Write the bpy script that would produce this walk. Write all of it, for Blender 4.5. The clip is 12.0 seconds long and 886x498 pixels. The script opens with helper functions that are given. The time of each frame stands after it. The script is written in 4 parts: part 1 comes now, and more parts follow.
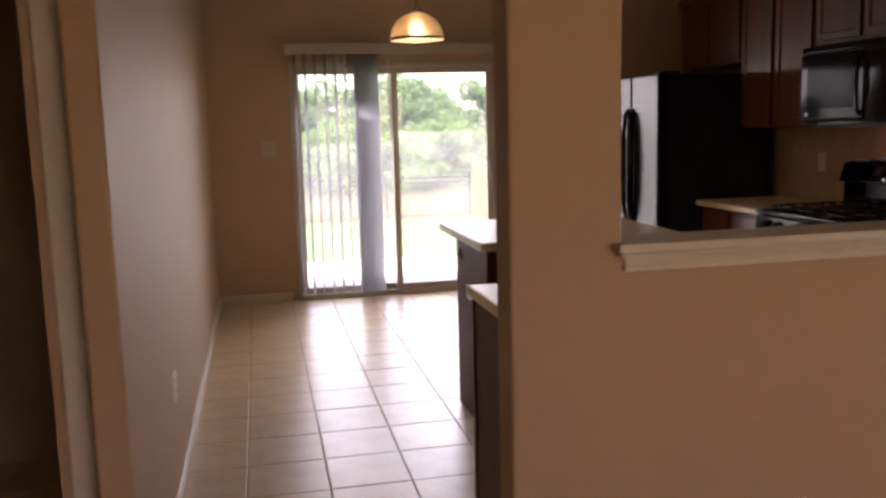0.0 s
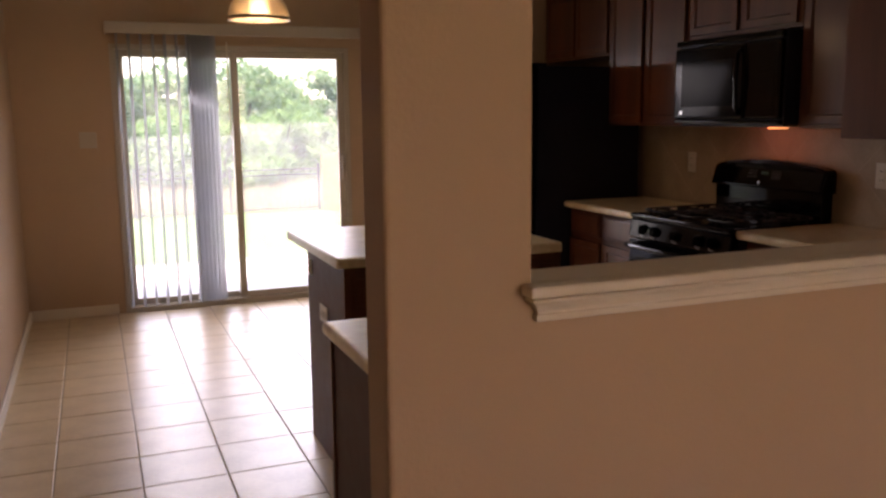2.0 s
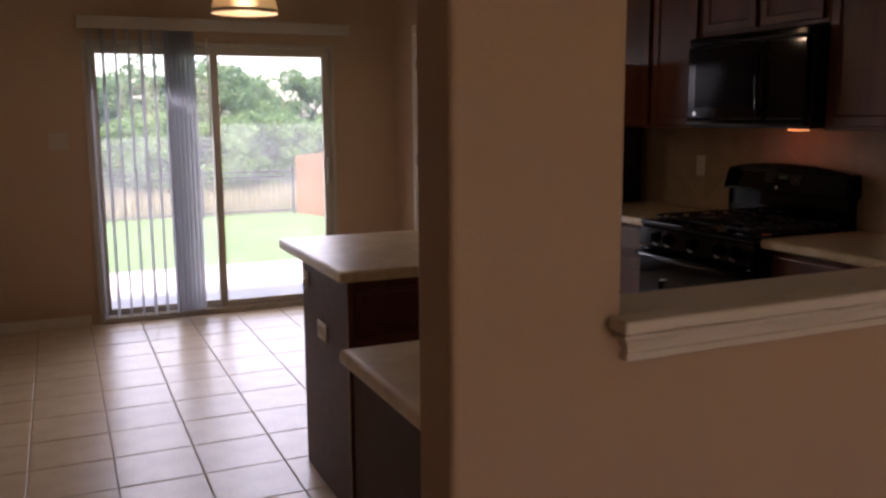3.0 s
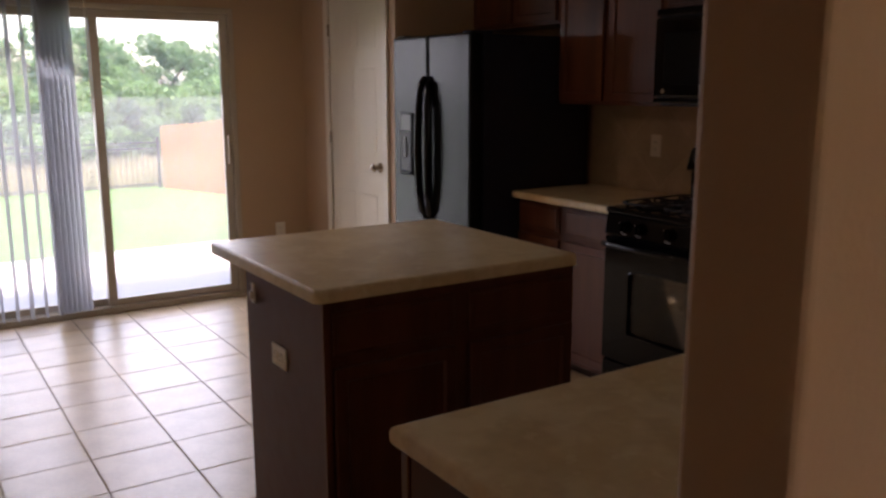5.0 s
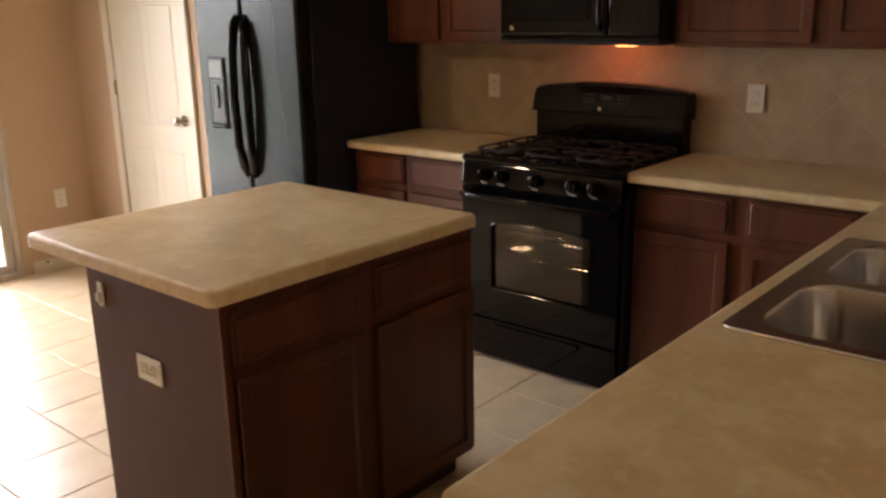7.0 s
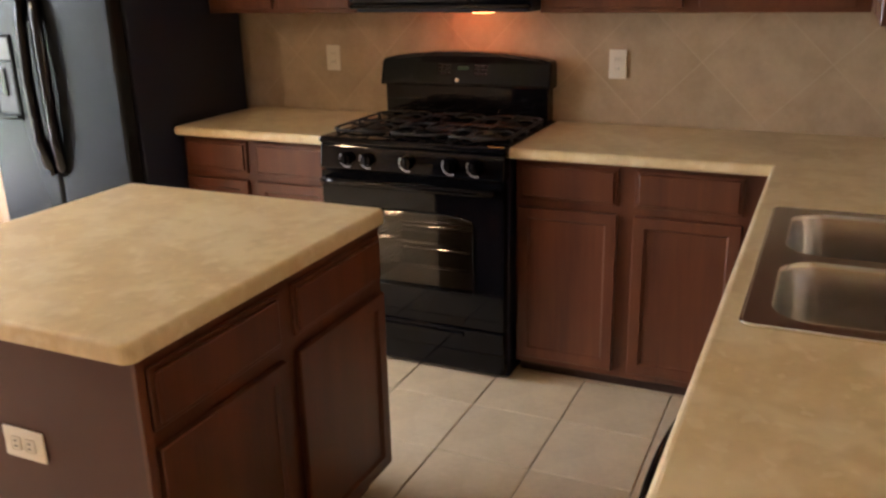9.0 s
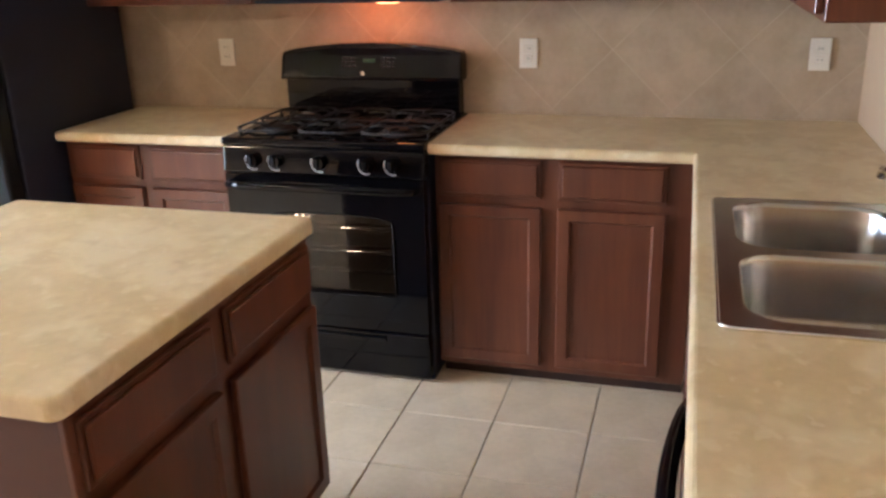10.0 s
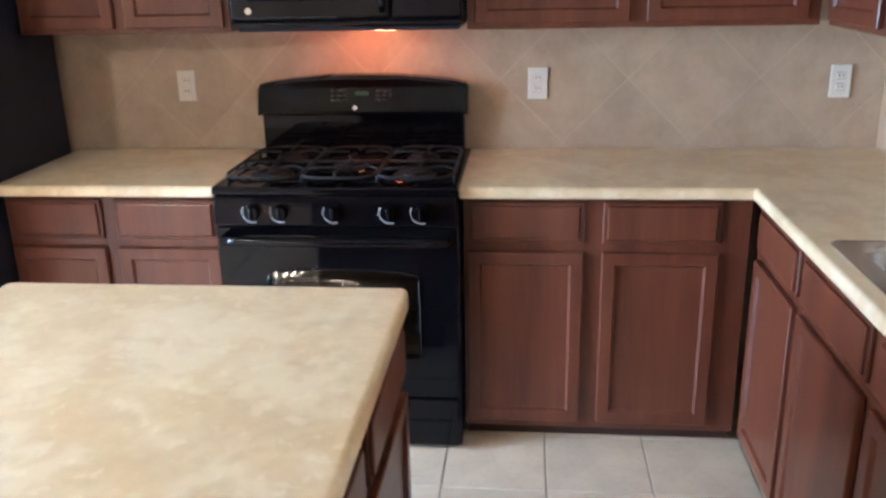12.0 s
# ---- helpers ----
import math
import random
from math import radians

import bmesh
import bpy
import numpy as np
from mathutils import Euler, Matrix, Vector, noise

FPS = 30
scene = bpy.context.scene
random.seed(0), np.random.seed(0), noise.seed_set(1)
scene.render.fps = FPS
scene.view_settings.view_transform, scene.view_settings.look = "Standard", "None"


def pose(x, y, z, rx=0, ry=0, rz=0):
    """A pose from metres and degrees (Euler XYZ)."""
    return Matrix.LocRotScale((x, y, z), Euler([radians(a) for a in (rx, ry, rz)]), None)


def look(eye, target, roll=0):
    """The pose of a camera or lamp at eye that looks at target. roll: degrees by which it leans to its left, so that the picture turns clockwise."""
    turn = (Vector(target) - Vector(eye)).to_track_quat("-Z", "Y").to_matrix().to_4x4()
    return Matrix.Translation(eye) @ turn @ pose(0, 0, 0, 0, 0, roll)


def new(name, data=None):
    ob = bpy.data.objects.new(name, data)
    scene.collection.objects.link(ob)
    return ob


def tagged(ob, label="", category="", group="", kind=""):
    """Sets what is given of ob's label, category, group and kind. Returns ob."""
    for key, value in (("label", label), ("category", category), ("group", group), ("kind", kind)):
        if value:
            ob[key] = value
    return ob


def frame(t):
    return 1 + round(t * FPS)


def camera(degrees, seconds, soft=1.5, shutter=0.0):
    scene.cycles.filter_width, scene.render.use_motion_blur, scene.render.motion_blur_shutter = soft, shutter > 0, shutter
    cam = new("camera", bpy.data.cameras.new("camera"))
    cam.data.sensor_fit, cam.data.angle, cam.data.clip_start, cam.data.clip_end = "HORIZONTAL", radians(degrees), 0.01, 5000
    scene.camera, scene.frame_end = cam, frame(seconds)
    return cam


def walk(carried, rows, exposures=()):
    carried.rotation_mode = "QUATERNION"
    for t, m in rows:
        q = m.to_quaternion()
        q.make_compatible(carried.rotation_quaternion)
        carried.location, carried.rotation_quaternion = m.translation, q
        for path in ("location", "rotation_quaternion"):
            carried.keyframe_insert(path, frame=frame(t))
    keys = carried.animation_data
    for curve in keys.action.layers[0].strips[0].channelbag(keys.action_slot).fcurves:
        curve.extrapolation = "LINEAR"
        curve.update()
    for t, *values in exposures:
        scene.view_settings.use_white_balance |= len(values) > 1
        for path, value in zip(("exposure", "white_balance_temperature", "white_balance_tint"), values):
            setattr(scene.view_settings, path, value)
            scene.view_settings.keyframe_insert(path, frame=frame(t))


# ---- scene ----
cam = camera(54.7, 12.0, soft=2.6, shutter=0.4)
PATH = [
    (0, (-3.426, -4.025, 1.439), (-3.016, -2.088, 1.154), -1.5),
    (0.5, (-3.389, -3.913, 1.432), (-2.839, -2.012, 1.14), -1.1),
    (1, (-3.382, -3.771, 1.448), (-2.722, -1.907, 1.15), -0.6),
    (1.5, (-3.341, -3.632, 1.448), (-2.624, -1.79, 1.144), -0.5),
    (2, (-3.308, -3.477, 1.457), (-2.565, -1.646, 1.144), -0.6),
    (2.5, (-3.314, -3.322, 1.448), (-2.542, -1.504, 1.136), -0.5),
    (4.5, (-3.432, -2.656, 1.455), (-2.457, -0.944, 1.111), -0.2),
    (5, (-3.453, -2.507, 1.493), (-2.379, -0.864, 1.109), -0.1),
    (5.5, (-3.535, -2.374, 1.512), (-2.337, -0.827, 1.097), -0.4),
    (6, (-3.614, -2.212, 1.524), (-2.291, -0.784, 1.063), -0.0),
    (6.5, (-3.579, -2.087, 1.509), (-2.178, -0.748, 1.014), -0.3),
    (7, (-3.536, -1.957, 1.522), (-2.07, -0.705, 0.987), -1.0),
    (9, (-3.507, -1.458, 1.543), (-1.781, -0.662, 0.919), -1.4),
    (9.5, (-3.467, -1.383, 1.544), (-1.7, -0.699, 0.906), -1.8),
    (10, (-3.431, -1.269, 1.556), (-1.619, -0.738, 0.895), -1.7),
    (10.5, (-3.401, -1.132, 1.558), (-1.554, -0.752, 0.892), -0.9),
    (11, (-3.375, -0.912, 1.558), (-1.505, -0.64, 0.903), -0.5),
    (11.5, (-3.302, -0.759, 1.564), (-1.422, -0.529, 0.922), -0.6),
    (12, (-3.215, -0.604, 1.578), (-1.327, -0.414, 0.948), -1.2),
]
walk(cam, [(t, look(eye, target, roll)) for t, eye, target, roll in PATH], exposures=[(0.0, 2.8, 7500, 33), (2.0, 2.85, 7500, 33), (2.5, 2.2, 6900, 33), (4.5, 2.4, 6900, 31), (5.5, 2.4, 7100, 28), (6.5, 3.75, 7500, 23), (7.0, 4.15, 7400, 21), (9.0, 4.9, 7000, 18), (9.5, 5.08, 6800, 17), (10.0, 5.42, 5750, 14), (10.5, 5.52, 5200, 14), (12.0, 5.75, 4950, 12)])

# ---- light: bright overcast sky, a soft sun, daylight in the openings, lamps ----
world = bpy.data.worlds.new("sky")
scene.world = world
world.use_nodes = True
wn, wl = world.node_tree.nodes, world.node_tree.links
sky = wn.new("ShaderNodeTexSky")
sky.sky_type, sky.sun_disc = "NISHITA", False
sky.sun_elevation, sky.sun_rotation = radians(60), radians(205)
sky.air_density, sky.dust_density = 1.0, 2.0
wl.new(sky.outputs[0], wn["Background"].inputs[0])
wn["Background"].inputs[1].default_value = 0.15
scene.cycles.light_sampling_threshold = 0.0

sun = new("sun", bpy.data.lights.new("sun", "SUN"))
sun.data.energy, sun.data.angle, sun.data.color = 3.4, radians(8), (1.0, 0.97, 0.93)
sun.matrix_basis = look((0, 0, 18), (3, 8, 0))


def area(name, eye, target, sx, sy, watts, colour):
    lamp = new(name, bpy.data.lights.new(name, "AREA"))
    lamp.data.shape, lamp.data.size, lamp.data.size_y = "RECTANGLE", sx, sy
    lamp.data.energy, lamp.data.color = watts, colour
    lamp.matrix_basis = look(eye, target)
    return lamp


day = area("door_daylight", (-2.25, 3.50, 1.05), (-2.25, 0.5, -0.35), 1.7, 1.8, 4.4, (0.84, 0.91, 1.0))
day.data.spread = radians(110)
area("window_daylight", (-0.95, -7.98, 1.5), (-1.9, 0, 1.1), 1.5, 1.4, 2.8, (1.0, 0.72, 0.50))
glow = area("microwave_lamp", (-0.215, -0.03, 1.372), (-0.02, -0.03, 1.16), 0.20, 0.06, 0.029, (1.0, 0.19, 0.055))
bulb = new("pendant_glow", bpy.data.lights.new("pendant_glow", "POINT"))
bulb.data.energy, bulb.data.color, bulb.data.shadow_soft_size = 1.2, (1.0, 0.78, 0.50), 0.04
bulb.location = (-2.39, 1.50, 2.0)
oven = new("oven_glow", bpy.data.lights.new("oven_glow", "POINT"))
oven.data.energy, oven.data.color, oven.data.shadow_soft_size = 0.065, (1.0, 0.78, 0.56), 0.04
oven.location = (-0.30, 0.12, 0.70)

# ---- materials ----
def material(name, colour, rough=0.5, metal=0.0, dark=None, scale=6.0, bump=0.0, bump_scale=60.0, spread=0.15, coat=0.0, island=0.0, stretch=None, ior=1.45, fine_share=0.45):
    """A surface with two scales of colour variation and a fine relief, in metres."""
    m = bpy.data.materials.new(name)
    m.use_nodes = True
    n, l = m.node_tree.nodes, m.node_tree.links
    b = n["Principled BSDF"]
    b.inputs["Roughness"].default_value, b.inputs["Metallic"].default_value = rough, metal
    b.inputs["Coat Weight"].default_value, b.inputs["IOR"].default_value = coat, ior
    tc, mp = n.new("ShaderNodeTexCoord"), n.new("ShaderNodeMapping")
    l.new(tc.outputs["Object"], mp.inputs[0])
    if stretch:
        mp.inputs["Scale"].default_value = stretch
    big, fine = n.new("ShaderNodeTexNoise"), n.new("ShaderNodeTexNoise")
    for node, s, d in ((big, scale, 4), (fine, scale * 6, 3)):
        node.inputs["Scale"].default_value, node.inputs["Detail"].default_value = s, d
        l.new(mp.outputs[0], node.inputs["Vector"])
    add = n.new("ShaderNodeMath")
    add.operation = "MULTIPLY_ADD"
    l.new(fine.outputs[0], add.inputs[0])
    add.inputs[1].default_value = fine_share
    l.new(big.outputs[0], add.inputs[2])
    ramp = n.new("ShaderNodeMapRange")
    ramp.inputs[1].default_value, ramp.inputs[2].default_value = 0.28 + 0.5 * fine_share, 0.72 + 0.5 * fine_share
    l.new(add.outputs[0], ramp.inputs[0])
    mix = n.new("ShaderNodeMix")
    mix.data_type = "RGBA"
    mix.inputs[6].default_value = (*(dark or [c * (1 - spread) for c in colour]), 1)
    mix.inputs[7].default_value = (*colour, 1)
    l.new(ramp.outputs[0], mix.inputs[0])
    out = mix.outputs[2]
    if island:
        info, hsv = n.new("ShaderNodeObjectInfo"), n.new("ShaderNodeHueSaturation")
        r = n.new("ShaderNodeMapRange")
        r.inputs[3].default_value, r.inputs[4].default_value = 1 - island, 1 + island
        l.new(info.outputs["Random"], r.inputs[0])
        l.new(r.outputs[0], hsv.inputs["Value"])
        l.new(out, hsv.inputs["Color"])
        out = hsv.outputs[0]
    l.new(out, b.inputs["Base Color"])
    rr = n.new("ShaderNodeMapRange")
    wear = min(0.08, rough * 0.22)
    rr.inputs[3].default_value, rr.inputs[4].default_value = max(rough - wear, 0.02), min(rough + wear, 1)
    l.new(fine.outputs[0], rr.inputs[0])
    l.new(rr.outputs[0], b.inputs["Roughness"])
    if bump:
        t, bp = n.new("ShaderNodeTexNoise"), n.new("ShaderNodeBump")
        t.inputs["Scale"].default_value, t.inputs["Detail"].default_value = bump_scale, 3
        bp.inputs["Strength"].default_value, bp.inputs["Distance"].default_value = bump, 0.004
        l.new(mp.outputs[0], t.inputs["Vector"])
        l.new(t.outputs[0], bp.inputs["Height"])
        l.new(bp.outputs[0], b.inputs["Normal"])
    return m


def glowing(name, colour, strength):
    m = bpy.data.materials.new(name)
    m.use_nodes = True
    b = m.node_tree.nodes["Principled BSDF"]
    b.inputs["Base Color"].default_value = (*colour, 1)
    b.inputs["Emission Color"].default_value = (*colour, 1)
    b.inputs["Emission Strength"].default_value = strength
    return m


def glass(name, colour=(1, 1, 1), gloss=1.0, dust_haze=0.0):
    """A thin pane: clear, with a sheen that grows towards grazing angles."""
    m = bpy.data.materials.new(name)
    m.use_nodes = True
    n, l = m.node_tree.nodes, m.node_tree.links
    n.remove(n["Principled BSDF"])
    clear, shine, mix, fr, mul = (n.new("ShaderNode" + k) for k in ("BsdfTransparent", "BsdfGlossy", "MixShader", "Fresnel", "Math"))
    clear.inputs[0].default_value = (*colour, 1)
    shine.inputs["Roughness"].default_value = 0.02
    fr.inputs["IOR"].default_value = 1.45
    mul.operation = "MULTIPLY"
    mul.inputs[1].default_value = gloss
    l.new(fr.outputs[0], mul.inputs[0])
    l.new(mul.outputs[0], mix.inputs[0])
    l.new(clear.outputs[0], mix.inputs[1])
    l.new(shine.outputs[0], mix.inputs[2])
    out = mix.outputs[0]
    # film of dust that also lays a veil of haze over the view
    if dust_haze:
        film, coat, t, r, tc = (n.new("ShaderNode" + k) for k in ("BsdfTranslucent", "MixShader", "TexNoise", "MapRange", "TexCoord"))
        film.inputs[0].default_value = (0.8, 0.8, 0.78, 1)
        t.inputs["Scale"].default_value, t.inputs["Detail"].default_value, t.inputs["Distortion"].default_value = 2.2, 4, 0.8
        r.inputs[1].default_value, r.inputs[2].default_value = 0.35, 0.75
        r.inputs[3].default_value, r.inputs[4].default_value = dust_haze * 0.8, dust_haze * 1.3
        l.new(tc.outputs["Object"], t.inputs["Vector"])
        l.new(t.outputs[0], r.inputs[0])
        l.new(r.outputs[0], coat.inputs[0])
        l.new(out, coat.inputs[1])
        l.new(film.outputs[0], coat.inputs[2])
        out = coat.outputs[0]
    l.new(out, n["Material Output"].inputs[0])
    return m


PAINT = material("tan_wall_paint", (0.50, 0.352, 0.228), 0.6, spread=0.06, scale=1.3, bump=0.25, bump_scale=90)
CEIL = material("ceiling_paint", (0.74, 0.70, 0.63), 0.8, spread=0.05, bump=0.4, bump_scale=60)
TRIM = material("white_trim_paint", (0.70, 0.635, 0.53), 0.38, spread=0.05)
DOORPAINT = material("white_door_paint", (0.68, 0.61, 0.485), 0.4, spread=0.05, bump=0.1, bump_scale=40, stretch=(1, 1, 0.15))
TILE = material("beige_floor_tile", (0.70, 0.560, 0.375), 0.31, dark=(0.58, 0.450, 0.288), scale=7, bump=0.08, bump_scale=25, island=0.05)
GROUT = material("brown_floor_grout", (0.38, 0.30, 0.215), 0.9, spread=0.2, bump=0.3)
SPLASH = material("tan_wall_tile", (0.50, 0.39, 0.275), 0.38, dark=(0.41, 0.315, 0.215), scale=9, bump=0.12, bump_scale=30, island=0.05)
SPLASHGROUT = material("pale_wall_grout", (0.55, 0.445, 0.325), 0.85, spread=0.1)


def mottled(name):
    """Laminate printed like travertine: tan clouds, cream chips and fine brown veins."""
    m = material(name, (0.73, 0.590, 0.365), 0.32, dark=(0.60, 0.455, 0.255), scale=6, bump=0.03, bump_scale=80, ior=1.5)
    n, l = m.node_tree.nodes, m.node_tree.links
    b = n["Principled BSDF"]
    base = b.inputs["Base Color"].links[0].from_socket
    tc = n["Texture Coordinate"]
    for scale, lo, hi, colour, amount in ((10, 0.48, 0.61, (0.79, 0.675, 0.460), 0.52), (17, 0.55, 0.70, (0.52, 0.385, 0.205), 0.32), (29, 0.60, 0.67, (0.83, 0.73, 0.54), 0.32)):
        t, r, mx = n.new("ShaderNodeTexNoise"), n.new("ShaderNodeMapRange"), n.new("ShaderNodeMix")
        t.inputs["Scale"].default_value, t.inputs["Detail"].default_value, t.inputs["Distortion"].default_value = scale, 2.0, 0.25
        r.inputs[1].default_value, r.inputs[2].default_value, r.inputs[4].default_value = lo, hi, amount
        mx.data_type = "RGBA"
        mx.inputs[7].default_value = (*colour, 1)
        l.new(tc.outputs["Object"], t.inputs["Vector"])
        l.new(t.outputs[0], r.inputs[0])
        l.new(r.outputs[0], mx.inputs[0])
        l.new(base, mx.inputs[6])
        base = mx.outputs[2]
    l.new(base, b.inputs["Base Color"])
    return m


COUNTER = mottled("beige_mottled_laminate")
WOOD = material("reddish_brown_cabinet_wood", (0.136, 0.039, 0.0160), 0.42, dark=(0.078, 0.0205, 0.0082), scale=2.4, stretch=(5, 5, 0.35), coat=0.28, fine_share=0.4)
WOOD.node_tree.nodes["Principled BSDF"].inputs["Coat Roughness"].default_value = 0.20
PANEL = material("brown_laminate_side_panel", (0.098, 0.040, 0.029), 0.48, spread=0.12, scale=3, ior=1.33)
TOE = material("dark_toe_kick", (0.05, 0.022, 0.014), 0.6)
BLACK = material("black_gloss_enamel", (0.003, 0.003, 0.004), 0.06, spread=0.1, ior=1.33)
BLACKSIDE = material("black_textured_steel", (0.018, 0.021, 0.038), 0.42, bump=0.2, bump_scale=250, ior=1.36)
IRON = material("matt_black_cast_iron", (0.012, 0.012, 0.013), 0.45, bump=0.3, bump_scale=200)
STEEL = material("brushed_stainless_steel", (0.54, 0.54, 0.54), 0.23, metal=1.0, spread=0.04, scale=12)
FRIDGE = material("dark_satin_fridge_steel", (0.020, 0.0220, 0.0245), 0.25, ior=1.25, metal=0.55, spread=0.04, scale=0.5)
CHROME = material("chrome", (0.8, 0.8, 0.8), 0.08, metal=1.0, spread=0.02)
BRASS = material("satin_nickel", (0.55, 0.49, 0.40), 0.22, metal=1.0, spread=0.1)
PLATE = material("ivory_outlet_plastic", (0.78, 0.74, 0.66), 0.4, spread=0.04)
SLOT = material("dark_slot", (0.03, 0.028, 0.025), 0.6)
VINYL = material("almond_door_vinyl", (0.48, 0.425, 0.345), 0.4, spread=0.05)
BLIND = material("pale_grey_blind_vane", (0.51, 0.525, 0.55), 0.5, spread=0.06)
bn, bl = BLIND.node_tree.nodes, BLIND.node_tree.links
vane_light, vane_mix = bn.new("ShaderNodeBsdfTranslucent"), bn.new("ShaderNodeMixShader")
vane_light.inputs[0].default_value = (0.66, 0.67, 0.69, 1)
vane_mix.inputs[0].default_value = 0.55
bl.new(bn["Principled BSDF"].outputs[0], vane_mix.inputs[1])
bl.new(vane_light.outputs[0], vane_mix.inputs[2])
sheer, sheer_mix = bn.new("ShaderNodeBsdfTransparent"), bn.new("ShaderNodeMixShader")
sheer_mix.inputs[0].default_value = 0.22
bl.new(vane_mix.outputs[0], sheer_mix.inputs[1])
bl.new(sheer.outputs[0], sheer_mix.inputs[2])
bl.new(sheer_mix.outputs[0], bn["Material Output"].inputs[0])
# dust film made denser, to carry the glare haze over the yard too
GLASS = glass("dusty_hazed_window_glass", dust_haze=0.09)
OVENGLASS = glass("tinted_oven_glass", (0.50, 0.47, 0.43))
GRASS = material("mown_grass", (0.074, 0.155, 0.034), 0.9, dark=(0.052, 0.112, 0.024), scale=0.8, bump=0.6, bump_scale=30)
DRYGRASS = material("dry_tall_grass", (0.29, 0.25, 0.160), 0.9, dark=(0.16, 0.17, 0.085), scale=2)
CONCRETE = material("pale_concrete", (0.50, 0.48, 0.44), 0.85, spread=0.12, scale=2, bump=0.3, bump_scale=40)
CEDAR = material("cedar_fence_board", (0.40, 0.175, 0.060), 0.75, dark=(0.30, 0.120, 0.040), scale=3, stretch=(4, 4, 0.4), island=0.12)
LEAF = material("oak_leaf", (0.115, 0.190, 0.085), 0.6, dark=(0.085, 0.145, 0.065), scale=1.5)
# leaf green brightened in colour to make up for the shade on the shrubs
BRIGHT_SHRUBLEAF = material("brightened_shrub_leaf", (0.17, 0.27, 0.11), 0.6, dark=(0.11, 0.19, 0.07), scale=1.5)


def leafy(m, colour):
    """Light shines through the leaves."""
    n, l = m.node_tree.nodes, m.node_tree.links
    through_leaf, mix = n.new("ShaderNodeBsdfTranslucent"), n.new("ShaderNodeMixShader")
    through_leaf.inputs[0].default_value = (*colour, 1)
    mix.inputs[0].default_value = 0.6
    l.new(n["Principled BSDF"].outputs[0], mix.inputs[1])
    l.new(through_leaf.outputs[0], mix.inputs[2])
    l.new(mix.outputs[0], n["Material Output"].inputs[0])


leafy(LEAF, (0.21, 0.35, 0.16))
leafy(BRIGHT_SHRUBLEAF, (0.28, 0.44, 0.19))
BARK = material("grey_brown_bark", (0.11, 0.085, 0.065), 0.9, spread=0.4, scale=8, bump=0.8, bump_scale=20)
BLACKIRON = material("black_painted_iron", (0.035, 0.035, 0.035), 0.5)


# ---- building helpers ----
def thing(name, label, category, m=None, group="", kind=""):
    ob = new(name)
    ob.empty_display_size = 0.05
    ob.matrix_basis = m or pose(0, 0, 0)
    return tagged(ob, label, category, group, kind)


def link(name, bm, mat, parent=None, label="", smooth=False):
    me = bpy.data.meshes.new(name)
    bmesh.ops.recalc_face_normals(bm, faces=bm.faces[:])
    if smooth:
        for f in bm.faces:
            f.smooth = True
    bm.to_mesh(me)
    bm.free()
    me.materials.append(mat)
    ob = new(name, me)
    ob.parent = parent
    if label:
        ob["label"] = label
    return ob


def part(name, bm, mat, parent, label="", smooth=False):
    return link(name, bm, mat, parent, label, smooth)


def box(x0, x1, y0, y1, z0, z1, bevel=0.0, seg=1, bm=None):
    """A box, added to bm, with rounded edges if bevel is given."""
    b = bmesh.new()
    r = bmesh.ops.create_cube(b, size=1)
    for v in r["verts"]:
        v.co = Vector(((x0 + x1) / 2 + v.co.x * (x1 - x0), (y0 + y1) / 2 + v.co.y * (y1 - y0), (z0 + z1) / 2 + v.co.z * (z1 - z0)))
    if bevel:
        bmesh.ops.bevel(b, geom=b.edges[:], offset=bevel, segments=seg, affect="EDGES", profile=0.5)
    if bm is None:
        return b
    merge(bm, b)
    return bm


def merge(bm, b):
    me = bpy.data.meshes.new("tmp")
    b.to_mesh(me)
    b.free()
    bm.from_mesh(me)
    bpy.data.meshes.remove(me)


def rod(p, q, r, seg=12, bm=None, r2=None):
    """A round bar from p to q."""
    bm = bm or bmesh.new()
    p, q = Vector(p), Vector(q)
    m = Matrix.Translation((p + q) / 2) @ (q - p).to_track_quat("Z", "Y").to_matrix().to_4x4()
    bmesh.ops.create_cone(bm, cap_ends=True, segments=seg, radius1=r, radius2=r if r2 is None else r2, depth=(q - p).length, matrix=m)
    return bm


def tube(points, r, seg=8, bm=None, closed=False):
    """A round tube through points."""
    bm = bm or bmesh.new()
    pts = [Vector(p) for p in points]
    rings = []
    n = len(pts)
    for i, p in enumerate(pts):
        a = pts[(i - 1) % n] if closed or i else p
        c = pts[(i + 1) % n] if closed or i < n - 1 else p
        d = (c - a).normalized()
        up = Vector((0, 0, 1)) if abs(d.z) < 0.9 else Vector((1, 0, 0))
        s = d.cross(up).normalized()
        u = s.cross(d)
        rings.append([bm.verts.new(p + r * (math.cos(k * math.tau / seg) * s + math.sin(k * math.tau / seg) * u)) for k in range(seg)])
    for i in range(n if closed else n - 1):
        a, b = rings[i], rings[(i + 1) % n]
        for k in range(seg):
            bm.faces.new((a[k], a[(k + 1) % seg], b[(k + 1) % seg], b[k]))
    if not closed:
        bm.faces.new(rings[0][::-1]), bm.faces.new(rings[-1])
    return bm


def lathe(profile, seg=32, centre=(0, 0, 0), bm=None):
    """A turned shape from (radius, height) pairs."""
    bm = bm or bmesh.new()
    c = Vector(centre)
    rings = [[bm.verts.new(c + Vector((r * math.cos(k * math.tau / seg), r * math.sin(k * math.tau / seg), z))) for k in range(seg)] for r, z in profile]
    for a, b in zip(rings, rings[1:]):
        for k in range(seg):
            bm.faces.new((a[k], a[(k + 1) % seg], b[(k + 1) % seg], b[k]))
    return bm


